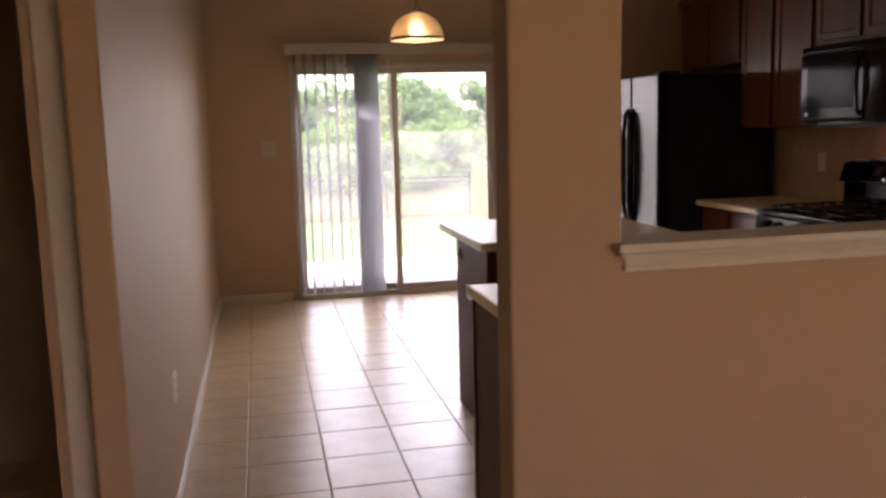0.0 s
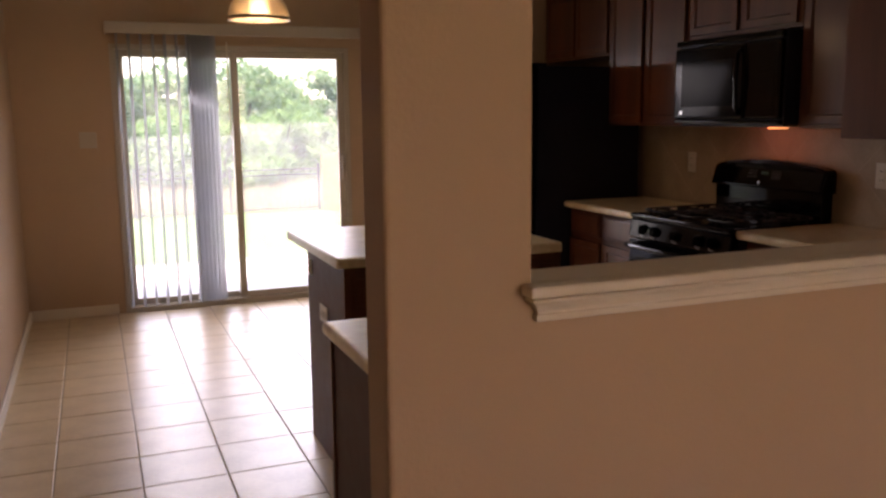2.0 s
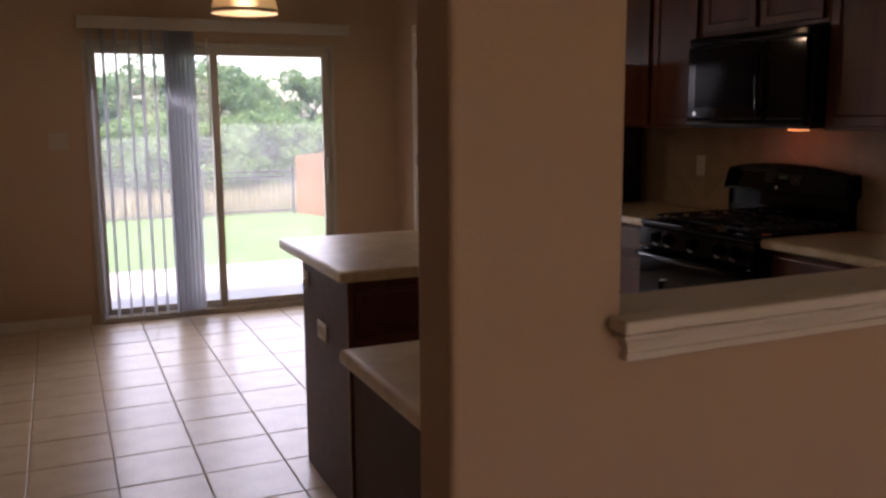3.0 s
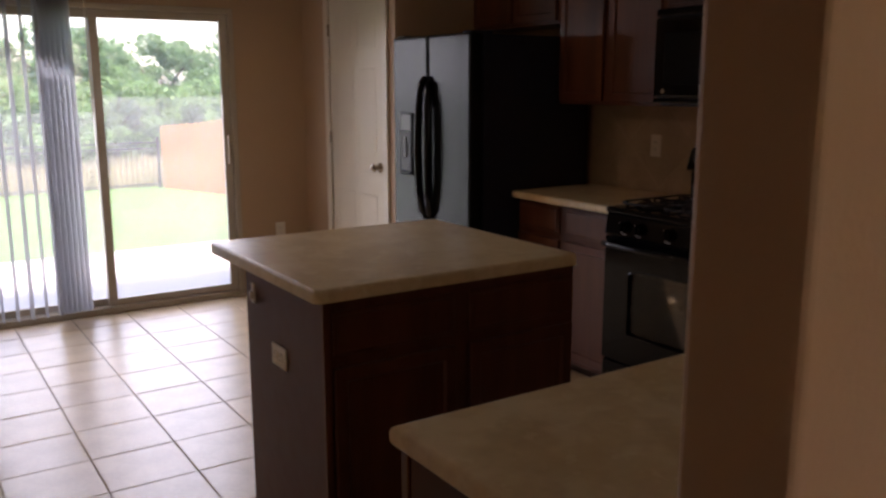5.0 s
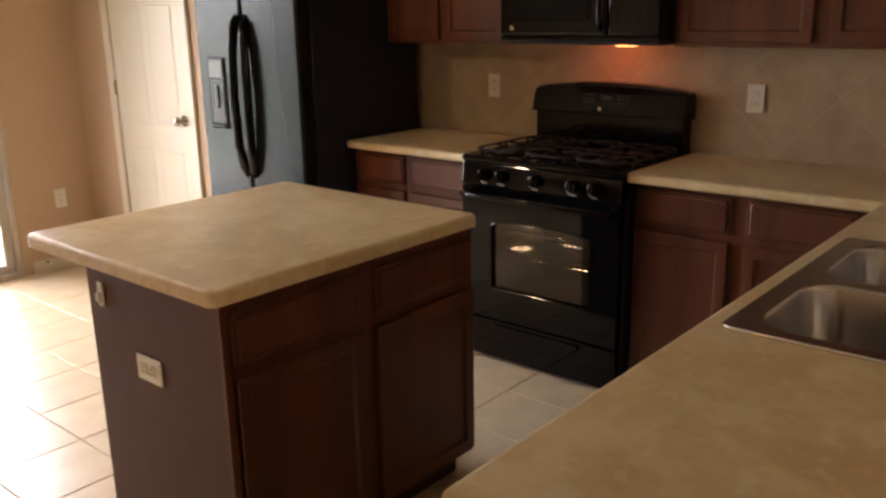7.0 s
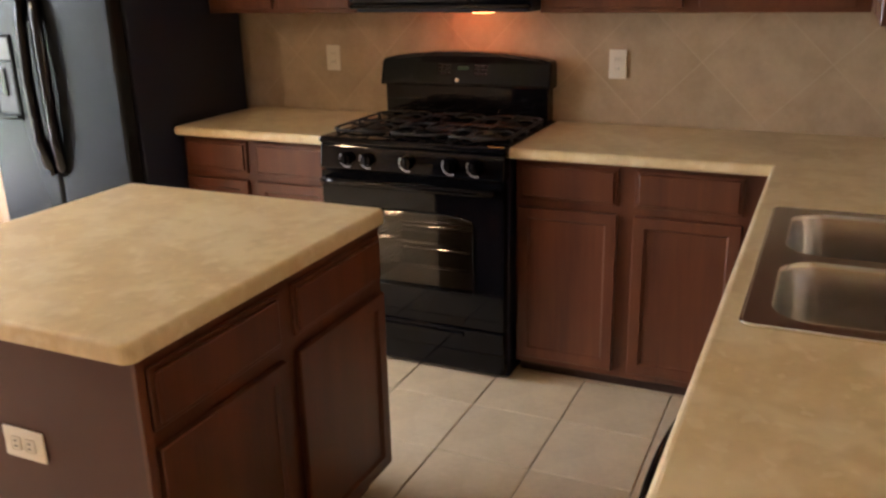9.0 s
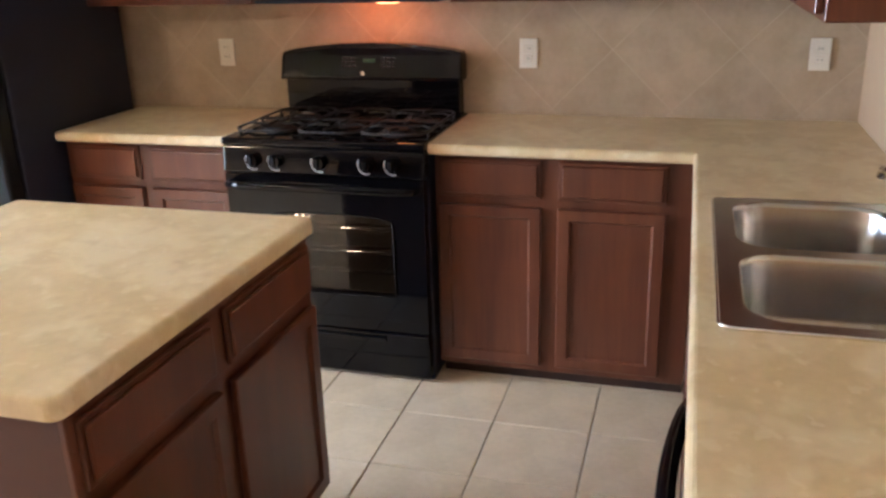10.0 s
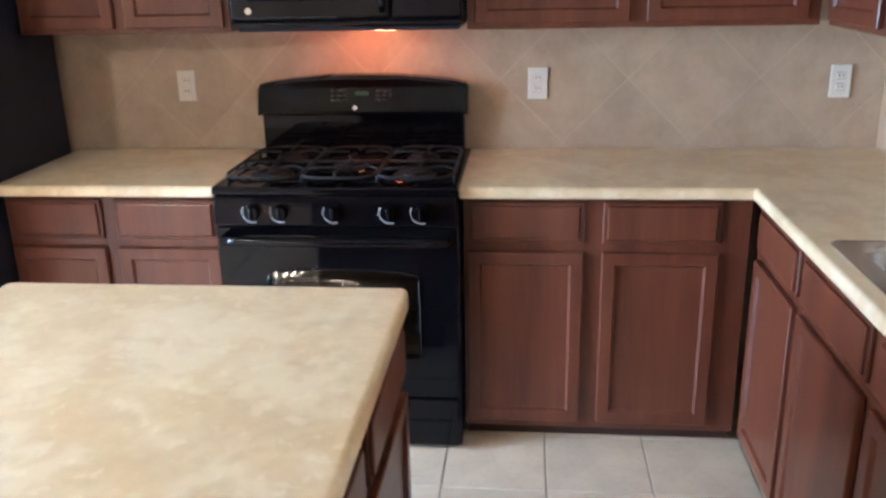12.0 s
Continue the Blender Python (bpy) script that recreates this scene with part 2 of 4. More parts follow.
def prism(outline, z0, z1, bevel=0.0, seg=2, only_top=False):
    """A slab with the outline given as (x, y) pairs."""
    bm = bmesh.new()
    f = bm.faces.new([bm.verts.new((x, y, z0)) for x, y in outline])
    r = bmesh.ops.extrude_face_region(bm, geom=[f])
    for v in r["geom"]:
        if isinstance(v, bmesh.types.BMVert):
            v.co.z = z1
    if bevel:
        es = [e for e in bm.edges if not only_top or all(v.co.z > (z0 + z1) / 2 for v in e.verts)]
        bmesh.ops.bevel(bm, geom=es, offset=bevel, segments=seg, affect="EDGES", profile=0.5)
    return bm


def door_panel(x0, x1, z0, z1, y, th=0.019, rail=0.055, sink=0.009):
    """A cabinet front with a recessed flat panel in a chamfered frame; it faces +y."""
    bm = box(x0, x1, y, y + th, z0, z1, 0.003)
    face = max(bm.faces, key=lambda f: f.normal.y * f.calc_area())
    bmesh.ops.inset_region(bm, faces=[face], thickness=rail - 0.003)
    bmesh.ops.inset_region(bm, faces=[face], thickness=0.010, depth=-sink)
    return bm


def drawer_panel(x0, x1, z0, z1, y, th=0.019):
    bm = box(x0, x1, y, y + th * 0.55, z0, z1, 0.003)
    box(x0 + 0.012, x1 - 0.012, y + th * 0.5, y + th, z0 + 0.012, z1 - 0.012, 0.006, 2, bm)
    return bm

# ---- the setting ----
LW, BW, PF, PB, CB, TOP, FL = -3.81, 3.31, -2.122, -2.0, -1.87, 2.70, -0.015   # left wall, back wall, pass-through wall front and back, its thicker part, ceiling, floor


def structure(name, bm, mat, label, category):
    return tagged(link(name, bm, mat), label, category, kind="structure")


structure("wall_range", box(0, 0.12, -8.0, BW, FL, TOP), PAINT, "tan painted wall behind the range and counters", "wall")
structure("wall_left", box(LW - 0.09, LW, -1.665, BW, FL, TOP, 0.012, 3), PAINT, "tan painted long wall beside the dining floor", "wall")
bm = box(LW - 0.12, -3.15, BW, BW + 0.14, FL, TOP)
box(-1.36, 0.12, BW, BW + 0.14, FL, TOP, bm=bm)
box(-3.15, -1.36, BW, BW + 0.14, 1.98, TOP, bm=bm)
structure("wall_back", bm, PAINT, "tan painted wall round the glass sliding door", "wall")
bm = bmesh.new()
loops = []
for y in (PF, PB):
    o = [bm.verts.new((x, y, z)) for x, z in ((-2.864, FL), (0, FL), (0, TOP), (-2.864, TOP))]
    h = [bm.verts.new((x, y, z)) for x, z in ((-2.587, 1.130), (-1.28, 1.130), (-1.28, 2.30), (-2.587, 2.30))]
    es = [bm.edges.new((q[k], q[(k + 1) % 4])) for q in (o, h) for k in range(4)]
    bmesh.ops.triangle_fill(bm, edges=es, use_beauty=True)
    loops.append((o, h))
for a, b in zip(*loops):
    for k in range(4):
        bm.faces.new((a[k], a[(k + 1) % 4], b[(k + 1) % 4], b[k]))
bmesh.ops.recalc_face_normals(bm, faces=bm.faces[:])
bmesh.ops.bevel(bm, geom=[e for e in bm.edges if all(abs(v.co.x + 2.864) < 1e-4 for v in e.verts) and abs(e.verts[0].co.z - e.verts[1].co.z) > 1], offset=0.010, segments=3, affect="EDGES", profile=0.5)
box(-1.28, 0, PB - 0.01, CB, FL, TOP, bm=bm)
structure("wall_pass_through", bm, PAINT, "tan painted half wall with a pass-through opening and end post", "wall")
bm = box(-0.85, -0.73, 1.985, 2.125, FL, TOP)
box(-0.85, -0.73, 2.865, BW, FL, TOP, bm=bm)
box(-0.85, -0.73, 2.125, 2.865, 2.045, TOP, bm=bm)
box(-0.73, 0, 1.985, 2.06, FL, TOP, bm=bm)
structure("wall_pantry", bm, PAINT, "tan painted pantry wall beside the refrigerator", "wall")
bm = box(-6.0, -4.86, -1.54, -1.42, FL, TOP)
box(-4.02, LW - 0.09, -1.54, -1.42, FL, TOP, bm=bm)
box(-4.86, -4.02, -1.54, -1.42, 2.05, TOP, bm=bm)
box(-6.12, -6.0, -8.0, 0.12, FL, TOP, bm=bm)
box(-6.0, LW - 0.09, 0, 0.12, FL, TOP, bm=bm)
structure("wall_passage", bm, PAINT, "shaded tan wall of the side passage", "wall")
bm = box(-6.12, -2.50, -8.12, -8.0, FL, TOP)
box(-0.10, 0.12, -8.12, -8.0, FL, TOP, bm=bm)
box(-2.50, -0.10, -8.12, -8.0, FL, 0.70, bm=bm)
box(-2.50, -0.10, -8.12, -8.0, 2.25, TOP, bm=bm)
structure("wall_living_room", bm, PAINT, "tan living room wall with a wide window", "wall")
structure("ceiling", box(-6.12, 0.12, -8.12, BW + 0.14, TOP, TOP + 0.1), CEIL, "off-white textured ceiling", "ceiling")
floor = structure("floor", box(-6.12, 0.12, -8.12, BW + 0.14, -0.10, FL - 0.004), GROUT, "beige ceramic tile floor with dark grout", "floor")


def baseboard(name, x0, x1, y0, y1):
    bm = box(x0, x1, y0, y1, FL, FL + 0.075, 0.004)
    structure(name, bm, TRIM, "white painted baseboard", "baseboard")


baseboard("baseboard_1", LW, LW + 0.014, -1.65, BW)
baseboard("baseboard_2", LW + 0.014, -3.20, BW - 0.014, BW)
baseboard("baseboard_3", -1.30, -0.864, BW - 0.014, BW)
baseboard("baseboard_4", -0.864, -0.85, 2.94, BW)
baseboard("baseboard_5", -2.854, 0, PF - 0.014, PF)
# pale strip added for the light caught by the wall's rounded end corner
structure("lit_corner_strip", box(-3.99, LW - 0.091, -1.56, -1.54, FL, 2.1, 0.005), TRIM, "pale strip standing in for light on the wall's rounded end corner", "trim")

# sill and moulding of the pass-through
sill = thing("pass_through_sill", "white painted ledge with crown moulding under the pass-through opening", "sill", pose(-2.608, PF, 1.130))
part("sill_board", box(0.0, 1.375, -0.046, 0.0, 0, 0.021, 0.005, 2), TRIM, sill)
part("sill_top", box(0.022, 1.325, -0.001, 0.124, 0, 0.0205, 0.002), TRIM, sill)
bm = bmesh.new()
prof = [(0.0, -0.050), (0.013, -0.050), (0.017, -0.047), (0.017, -0.038), (0.012, -0.035), (0.013, -0.030), (0.018, -0.020), (0.027, -0.012), (0.032, -0.010), (0.032, -0.005), (0.026, -0.004), (0.026, 0.0), (0.0, 0.0)]
rings = [[bm.verts.new((x + cut * (0.032 - out), y * out, z)) for out, z in prof] for x, cut, y in ((0.010, 1, 0), (0.010, 1, -1), (1.365, -1, -1), (1.365, -1, 0))]
for a, c in zip(rings, rings[1:]):
    for k in range(len(prof) - 1):
        bm.faces.new((a[k], a[k + 1], c[k + 1], c[k]))
bmesh.ops.remove_doubles(bm, verts=bm.verts[:], dist=1e-5)
part("crown_moulding", bm, TRIM, sill)

# the sliding door: frame, one fixed and one sliding panel
door = tagged(thing("door_1", "almond vinyl sliding glass patio door, closed", "door", pose(-3.15, BW, 0)), kind="structure")
W, H = 1.79, 1.98
part("jamb", box(0, 0.035, -0.012, 0.12, FL, H, 0.004), VINYL, door)
part("jamb", box(W - 0.035, W, -0.012, 0.12, FL, H, 0.004), VINYL, door)
part("head", box(0.035, W - 0.035, -0.012, 0.12, H - 0.035, H, 0.004), VINYL, door)
part("threshold", box(0.035, W - 0.035, -0.02, 0.13, FL, 0.028, 0.004), VINYL, door)


def sash(x0, x1, y):
    s = part("sash", box(x0, x0 + 0.055, y, y + 0.035, 0.03, H - 0.037, 0.004), VINYL, door)
    part("stile", box(x1 - 0.055, x1, y, y + 0.035, 0.03, H - 0.037, 0.004), VINYL, s)
    part("rail", box(x0 + 0.055, x1 - 0.055, y, y + 0.035, 0.03, 0.075, 0.004), VINYL, s)
    part("rail", box(x0 + 0.055, x1 - 0.055, y, y + 0.035, H - 0.09, H - 0.037, 0.004), VINYL, s)
    g = part("pane", box(x0 + 0.05, x1 - 0.05, y + 0.015, y + 0.019, 0.07, H - 0.085), GLASS, s)
    g.visible_shadow = False
    return s


sash(0.037, 0.920, 0.055)
s = sash(0.862, W - 0.037, 0.012)
part("pull_handle", box(W - 0.075, W - 0.055, -0.025, 0.010, 0.93, 1.13, 0.006, 2), VINYL, s)

# living-room window behind the walk
win = tagged(thing("window_1", "white framed wide living room window", "window", pose(-2.50, -8.12, 0.70)), kind="structure")
for x0, x1 in ((0, 0.06), (1.17, 1.23), (2.34, 2.40)):
    part("window_frame", box(x0, x1, 0.02, 0.10, 0, 1.55, 0.004), TRIM, win)
for z0 in (0, 1.49):
    part("window_frame", box(0.06, 2.34, 0.025, 0.095, z0, z0 + 0.06, 0.004), TRIM, win)
g = part("pane", box(0.06, 2.34, 0.05, 0.054, 0.06, 1.49), GLASS, win)
g.visible_shadow = False

# pantry door with its casing
pd = tagged(thing("door_2", "white painted panelled pantry door, closed", "door", pose(-0.85, 2.125, 0, rz=90)), kind="structure")
leaf = box(0.008, 0.732, -0.035, 0.004, FL + 0.006, 2.035, 0.002)
part("leaf", leaf, DOORPAINT, pd)
for x0, x1 in ((0.10, 0.335), (0.405, 0.64)):
    for z0, z1 in ((0.22, 0.78), (0.92, 1.58), (1.70, 1.92)):
        b = box(x0, x1, 0.002, 0.0060, z0, z1, 0.002)
        f = max(b.faces, key=lambda q: q.normal.y * q.calc_area())
        bmesh.ops.inset_region(b, faces=[f], thickness=0.020, depth=-0.0028)
        part("panel", b, DOORPAINT, pd)
part("casing", box(-0.062, 0.004, 0, 0.018, FL, 2.045, 0.005), TRIM, pd)
part("casing", box(0.736, 0.802, 0, 0.018, FL, 2.045, 0.005), TRIM, pd)
part("casing", box(-0.062, 0.802, 0, 0.0185, 2.046, 2.11, 0.005), TRIM, pd)
for z in (0.24, 1.12, 1.83):
    part("hinge", rod((0.733, 0.012, z - 0.04), (0.733, 0.012, z + 0.04), 0.007), BRASS, pd)
kn = part("knob", lathe([(0.0, 0.066), (0.018, 0.064), (0.027, 0.052), (0.027, 0.044), (0.012, 0.030), (0.010, 0.010), (0.030, 0.006), (0.031, 0.0)], 20), BRASS, pd, "satin nickel round knob", True)
kn.matrix_basis = pose(0.055, 0.004, 0.965, rx=-90)

# ---- kitchen ----
def base_cabinet(name, label, m, w, cols, depth=0.575, left_end=False, doors_z=(0.075, 0.688), drawers_z=(0.718, 0.856), group="base cabinets", bowl_room=False):
    """A floor cabinet, w wide, facing local +y; cols: the (x0, x1) of each front."""
    t = thing(name, label, "cabinet", m, group)
    if bowl_room:
        part("body", box(0, w, 0.02, depth - 0.019, 0.045, 0.70, 0.002), WOOD, t)
        part("face_frame", box(0, w, depth - 0.039, depth - 0.0195, 0.70, 0.872, 0.002), WOOD, t)
    else:
        part("body", box(0, w, 0.02, depth - 0.019, 0.045, 0.872, 0.002), WOOD, t)
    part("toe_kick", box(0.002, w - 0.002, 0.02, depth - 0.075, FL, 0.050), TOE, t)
    for x0, x1 in cols:
        part("drawer", drawer_panel(x0, x1, *drawers_z, depth - 0.018), WOOD, t)
        part("door", door_panel(x0, x1, *doors_z, depth - 0.018), WOOD, t)
    return t


# fronts on the range wall face -x: local x runs along +y, local y along -x
base_cabinet("base_cabinet", "reddish-brown wooden base cabinet beside the refrigerator", pose(0, 0.402, 0, rz=90), 0.755, [(0.014, 0.366), (0.412, 0.742)])
base_cabinet("base_cabinet", "reddish-brown wooden base cabinet beside the range", pose(0, -1.312, 0, rz=90), 0.907, [(0.092, 0.460), (0.519, 0.894)])
# sink wall: local x along +x, facing +y
base_cabinet("base_cabinet", "reddish-brown narrow wooden cabinet in the corner", pose(-1.035, -1.89, 0), 0.455, [(0.02, 0.415)])
base_cabinet("base_cabinet", "reddish-brown wooden sink cabinet under the steel sink", pose(-2.035, -1.89, 0), 0.998, [(0.02, 0.475), (0.525, 0.978)], bowl_room=True)

dw = thing("dishwasher", "black built-in dishwasher under the beige counter", "dishwasher", pose(-2.655, -1.89, 0))
part("body", box(0.004, 0.610, 0.02, 0.55, 0.08, 0.868), BLACKSIDE, dw)
part("door", box(0.006, 0.608, 0.552, 0.585, 0.11, 0.74, 0.006, 2), BLACK, dw)
part("control_panel", box(0.006, 0.608, 0.552, 0.592, 0.745, 0.866, 0.008, 2), BLACK, dw)
part("handle", tube([(0.02 + 0.574 * k / 16, 0.584 + 0.034 * math.sin(math.pi * k / 16) ** 0.7, 0.80) for k in range(17)], 0.015, 10), BLACK, dw, "bowed black handle", smooth=True)
part("kick_plate", box(0.006, 0.608, 0.50, 0.52, FL, 0.10), BLACKSIDE, dw)
ep = thing("end_panel", "brown laminate end panel closing the sink counter", "panel", pose(-2.755, -1.89, 0))
part("panel", box(0, 0.095, -0.09, 0.57, FL, 0.872, 0.002), PANEL, ep)
part("corner_strip", box(-0.006, 0.014, 0.553, 0.577, FL, 0.8715, 0.003), WOOD, ep)

EDGE = 0.014
wt = thing("worktop", "beige mottled laminate worktop beside the refrigerator", "worktop", pose(0, 0.398, 0.874))
part("slab", box(-0.615, -0.006, 0, 0.762, 0, 0.040, EDGE, 4), COUNTER, wt)

# L-shaped worktop with the sink cut-out
SX0, SX1, SY0, SY1 = -1.965, -1.165, -1.795, -1.360
wt = thing("worktop", "beige mottled laminate L-shaped worktop holding the sink", "worktop", pose(0, 0, 0.874))
bm = bmesh.new()
xs, ys = [-2.772, SX0, SX1, -0.615, -0.006], [PB + 0.002, SY0, SY1, -1.295, -0.398]
verts = {}
for i in range(4):
    for j in range(4):
        if (i == 1 and j == 1) or (j == 3 and i != 3):
            continue
        q = []
        for a, c in ((i, j), (i + 1, j), (i + 1, j + 1), (i, j + 1)):
            verts.setdefault((a, c), bm.verts.new((xs[a], ys[c], 0)))
            q.append(verts[(a, c)])
        bm.faces.new(q)
r = bmesh.ops.extrude_face_region(bm, geom=bm.faces[:])
for v in r["geom"]:
    if isinstance(v, bmesh.types.BMVert):
        v.co.z = 0.040
bmesh.ops.recalc_face_normals(bm, faces=bm.faces[:])


def rim(e):
    a, c = (v.co for v in e.verts)
    flat = abs(a.z - c.z) < 1e-6
    side = any(all(abs(p[k] - s) < 1e-5 for p in (a, c)) for k, s in ((1, -1.295), (0, -0.615), (0, -2.772)))
    return flat and side and len([f for f in e.link_faces if abs(f.normal.z) < 0.5]) == 1


bmesh.ops.bevel(bm, geom=[e for e in bm.edges if rim(e)], offset=EDGE, segments=4, affect="EDGES", profile=0.5)
part("slab", bm, COUNTER, wt)


# double-bowl sink: one rim sheet with two rounded openings, and the bowls hung from them
def rounded(x0, x1, y0, y1, r, n=7):
    out = []
    for cx, cy, a0 in ((x1 - r, y1 - r, 0), (x0 + r, y1 - r, 90), (x0 + r, y0 + r, 180), (x1 - r, y0 + r, 270)):
        out += [(cx + r * math.cos(radians(a0 + 90 * k / n)), cy + r * math.sin(radians(a0 + 90 * k / n))) for k in range(n + 1)]
    return out


sk = thing("sink", "brushed stainless steel double-bowl sink set in the worktop", "sink", pose(-1.565, -1.58, 0.914))
bm = bmesh.new()
edges = []
for loop in (rounded(-0.416, 0.416, -0.234, 0.234, 0.022), rounded(-0.382, -0.022, -0.175, 0.190, 0.08), rounded(0.022, 0.382, -0.175, 0.190, 0.08)):
    vs = [bm.verts.new((x, y, 0.006)) for x, y in loop]
    edges += [bm.edges.new((vs[k], vs[(k + 1) % len(vs)])) for k in range(len(vs))]
bmesh.ops.triangle_fill(bm, edges=edges, use_beauty=True)
part("rim", bm, STEEL, sk)
for x0, x1 in ((-0.382, -0.022), (0.022, 0.382)):
    bm = bmesh.new()
    rings = []
    for inset, z, r in ((0, 0.006, 0.08), (0.003, 0.003, 0.08), (0.006, -0.006, 0.078), (0.014, -0.115, 0.075), (0.022, -0.145, 0.07), (0.045, -0.162, 0.06), (0.09, -0.168, 0.05)):
        rings.append([bm.verts.new((x, y, z)) for x, y in rounded(x0 + inset, x1 - inset, -0.175 + inset, 0.190 - inset, r)])
    for a, b in zip(rings, rings[1:]):
        for k in range(len(a)):
            bm.faces.new((a[k], a[(k + 1) % len(a)], b[(k + 1) % len(a)], b[k]))
    bm.faces.new(rings[-1])
    part("bowl", bm, STEEL, sk, smooth=True)
bm = tube([(x, y, 0.003) for x, y in rounded(-0.418, 0.418, -0.236, 0.236, 0.024)], 0.0042, 8, closed=True)
part("rolled_edge", bm, CHROME, sk, smooth=True)
for x in (-0.202, 0.202):
    part("drain", lathe([(0.0, -0.166), (0.02, -0.1655), (0.03, -0.162), (0.043, -0.1615), (0.045, -0.164)], 20, (x, 0.01, 0)), CHROME, sk, smooth=True)

fc = thing("faucet", "chrome single-lever faucet behind the sink", "faucet", pose(-1.50, -1.825, 0.914))
part("base", lathe([(0.0, 0.085), (0.020, 0.083), (0.024, 0.070), (0.024, 0.012), (0.034, 0.006), (0.034, 0)], 20), CHROME, fc, smooth=True)
part("spout", tube([(0.0, 0, 0.055), (0.08, 0.03, 0.082), (0.17, 0.065, 0.105), (0.235, 0.09, 0.118), (0.262, 0.10, 0.116), (0.268, 0.102, 0.098)], 0.012, 10), CHROME, fc, smooth=True)
part("lever", tube([(0, 0, 0.085), (-0.01, 0.0, 0.105), (-0.02, -0.02, 0.15)], 0.008, 8), CHROME, fc, smooth=True)

# backsplash of tiles laid diagonally
def clip(poly, axis, value, keep):
    out = []
    for a, b in zip(poly, poly[1:] + poly[:1]):
        ia, ib = keep * (a[axis] - value) >= 0, keep * (b[axis] - value) >= 0
        if ia:
            out.append(a)
        if ia != ib:
            k = (value - a[axis]) / (b[axis] - a[axis])
            out.append((a[0] + k * (b[0] - a[0]), a[1] + k * (b[1] - a[1])))
    return out


splash = tagged(thing("backsplash", "tan diagonal ceramic tile backsplash with pale grout", "backsplash", pose(0, 0, 0.914)), kind="structure")
part("grout", box(-0.0084, -0.0002, CB + 0.001, 1.30, 0, 0.48), SPLASHGROUT, splash)

# outlets and switches: plate 70 x 115 mm, facing local +y
def outlet(name, label, m, gangs=1, sockets=True, mat=PLATE):
    t = thing(name, label, "outlet" if sockets else "switch", m, "wall plates")
    w, h = 0.036 + 0.023 * (gangs - 1), 0.058
    part("plate", box(-w, w, 0, 0.006, -h, h, 0.003, 2), mat, t)
    for g in range(gangs):
        x = (g - (gangs - 1) / 2) * 0.046
        if sockets:
            for z in (-0.02, 0.02):
                s = part("socket", box(x - 0.016, x + 0.016, 0.005, 0.0085, z - 0.014, z + 0.014, 0.004, 2), mat, t)
                part("slot", box(x - 0.0075, x - 0.005, 0.008, 0.0092, z - 0.003, z + 0.006), SLOT, s)
                part("slot", box(x + 0.005, x + 0.0075, 0.008, 0.0092, z - 0.003, z + 0.006), SLOT, s)
        else:
            part("toggle", box(x - 0.005, x + 0.005, 0.005, 0.018, -0.010, 0.012, 0.002), mat, t)
    return t


for y in (0.688, -0.645, -1.715):
    outlet("wall_outlet", "ivory plastic wall outlet on the tan tile backsplash", pose(-0.0135, y, 1.157, rz=90))
outlet("light_switch", "white light switch on the wall beside the sink", pose(-0.545, CB, 1.125), sockets=False)
outlet("wall_outlet", "ivory outlet low on the half wall", pose(-2.095, PF, 0.385, rz=180))
outlet("wall_outlet", "white outlet low on the long dining wall", pose(LW, -0.50, 0.42, rz=-90))
outlet("light_switch", "almond double light switch beside the sliding door", pose(-3.33, BW, 1.29, rz=180), gangs=2, sockets=False, mat=VINYL)
outlet("wall_outlet", "ivory outlet low on the wall by the sliding door", pose(-1.07, BW, 0.43, rz=180))

# wall cabinets
def wall_cabinet(label, m, w, cols, z0=1.372, z1=2.25, depth=0.31):
    t = thing("wall_cabinet", label, "cabinet", m, "wall cabinets")
    part("body", box(0, w, 0.014, depth - 0.019, z0, z1, 0.002), WOOD, t)
    for x0, x1 in cols:
        part("door", door_panel(x0, x1, z0 + 0.018, z1 - 0.02, depth - 0.018), WOOD, t)
    part("crown", box(-0.004, w + 0.004, 0.014, depth + 0.03, z1, z1 + 0.05, 0.01, 2), WOOD, t)
    return t


wall_cabinet("reddish-brown wooden wall cabinet beside the refrigerator", pose(0, 0.402, 0, rz=90), 0.755, [(0.018, 0.365), (0.405, 0.738)])
wall_cabinet("reddish-brown wooden wall cabinet over the counter", pose(0, -1.535, 0, rz=90), 1.13, [(0.045, 0.545), (0.60, 1.105)])
wall_cabinet("reddish-brown wooden wall cabinet over the sink counter", pose(-1.255, CB, 0), 0.94, [(0.03, 0.44), (0.50, 0.90)], depth=0.335)
wall_cabinet("reddish-brown short wooden cabinet over the microwave", pose(0, -0.402, 0, rz=90), 0.80, [(0.02, 0.385), (0.415, 0.78)], z0=1.83)
wall_cabinet("reddish-brown short wooden cabinet over the refrigerator", pose(0, 1.162, 0, rz=90), 0.81, [(0.02, 0.395), (0.415, 0.79)], z0=1.80)

# island
isl = thing("kitchen_island", "dark reddish-brown kitchen island cabinet with drawers and doors", "island", pose(-1.487, -0.325, 0, rz=180))
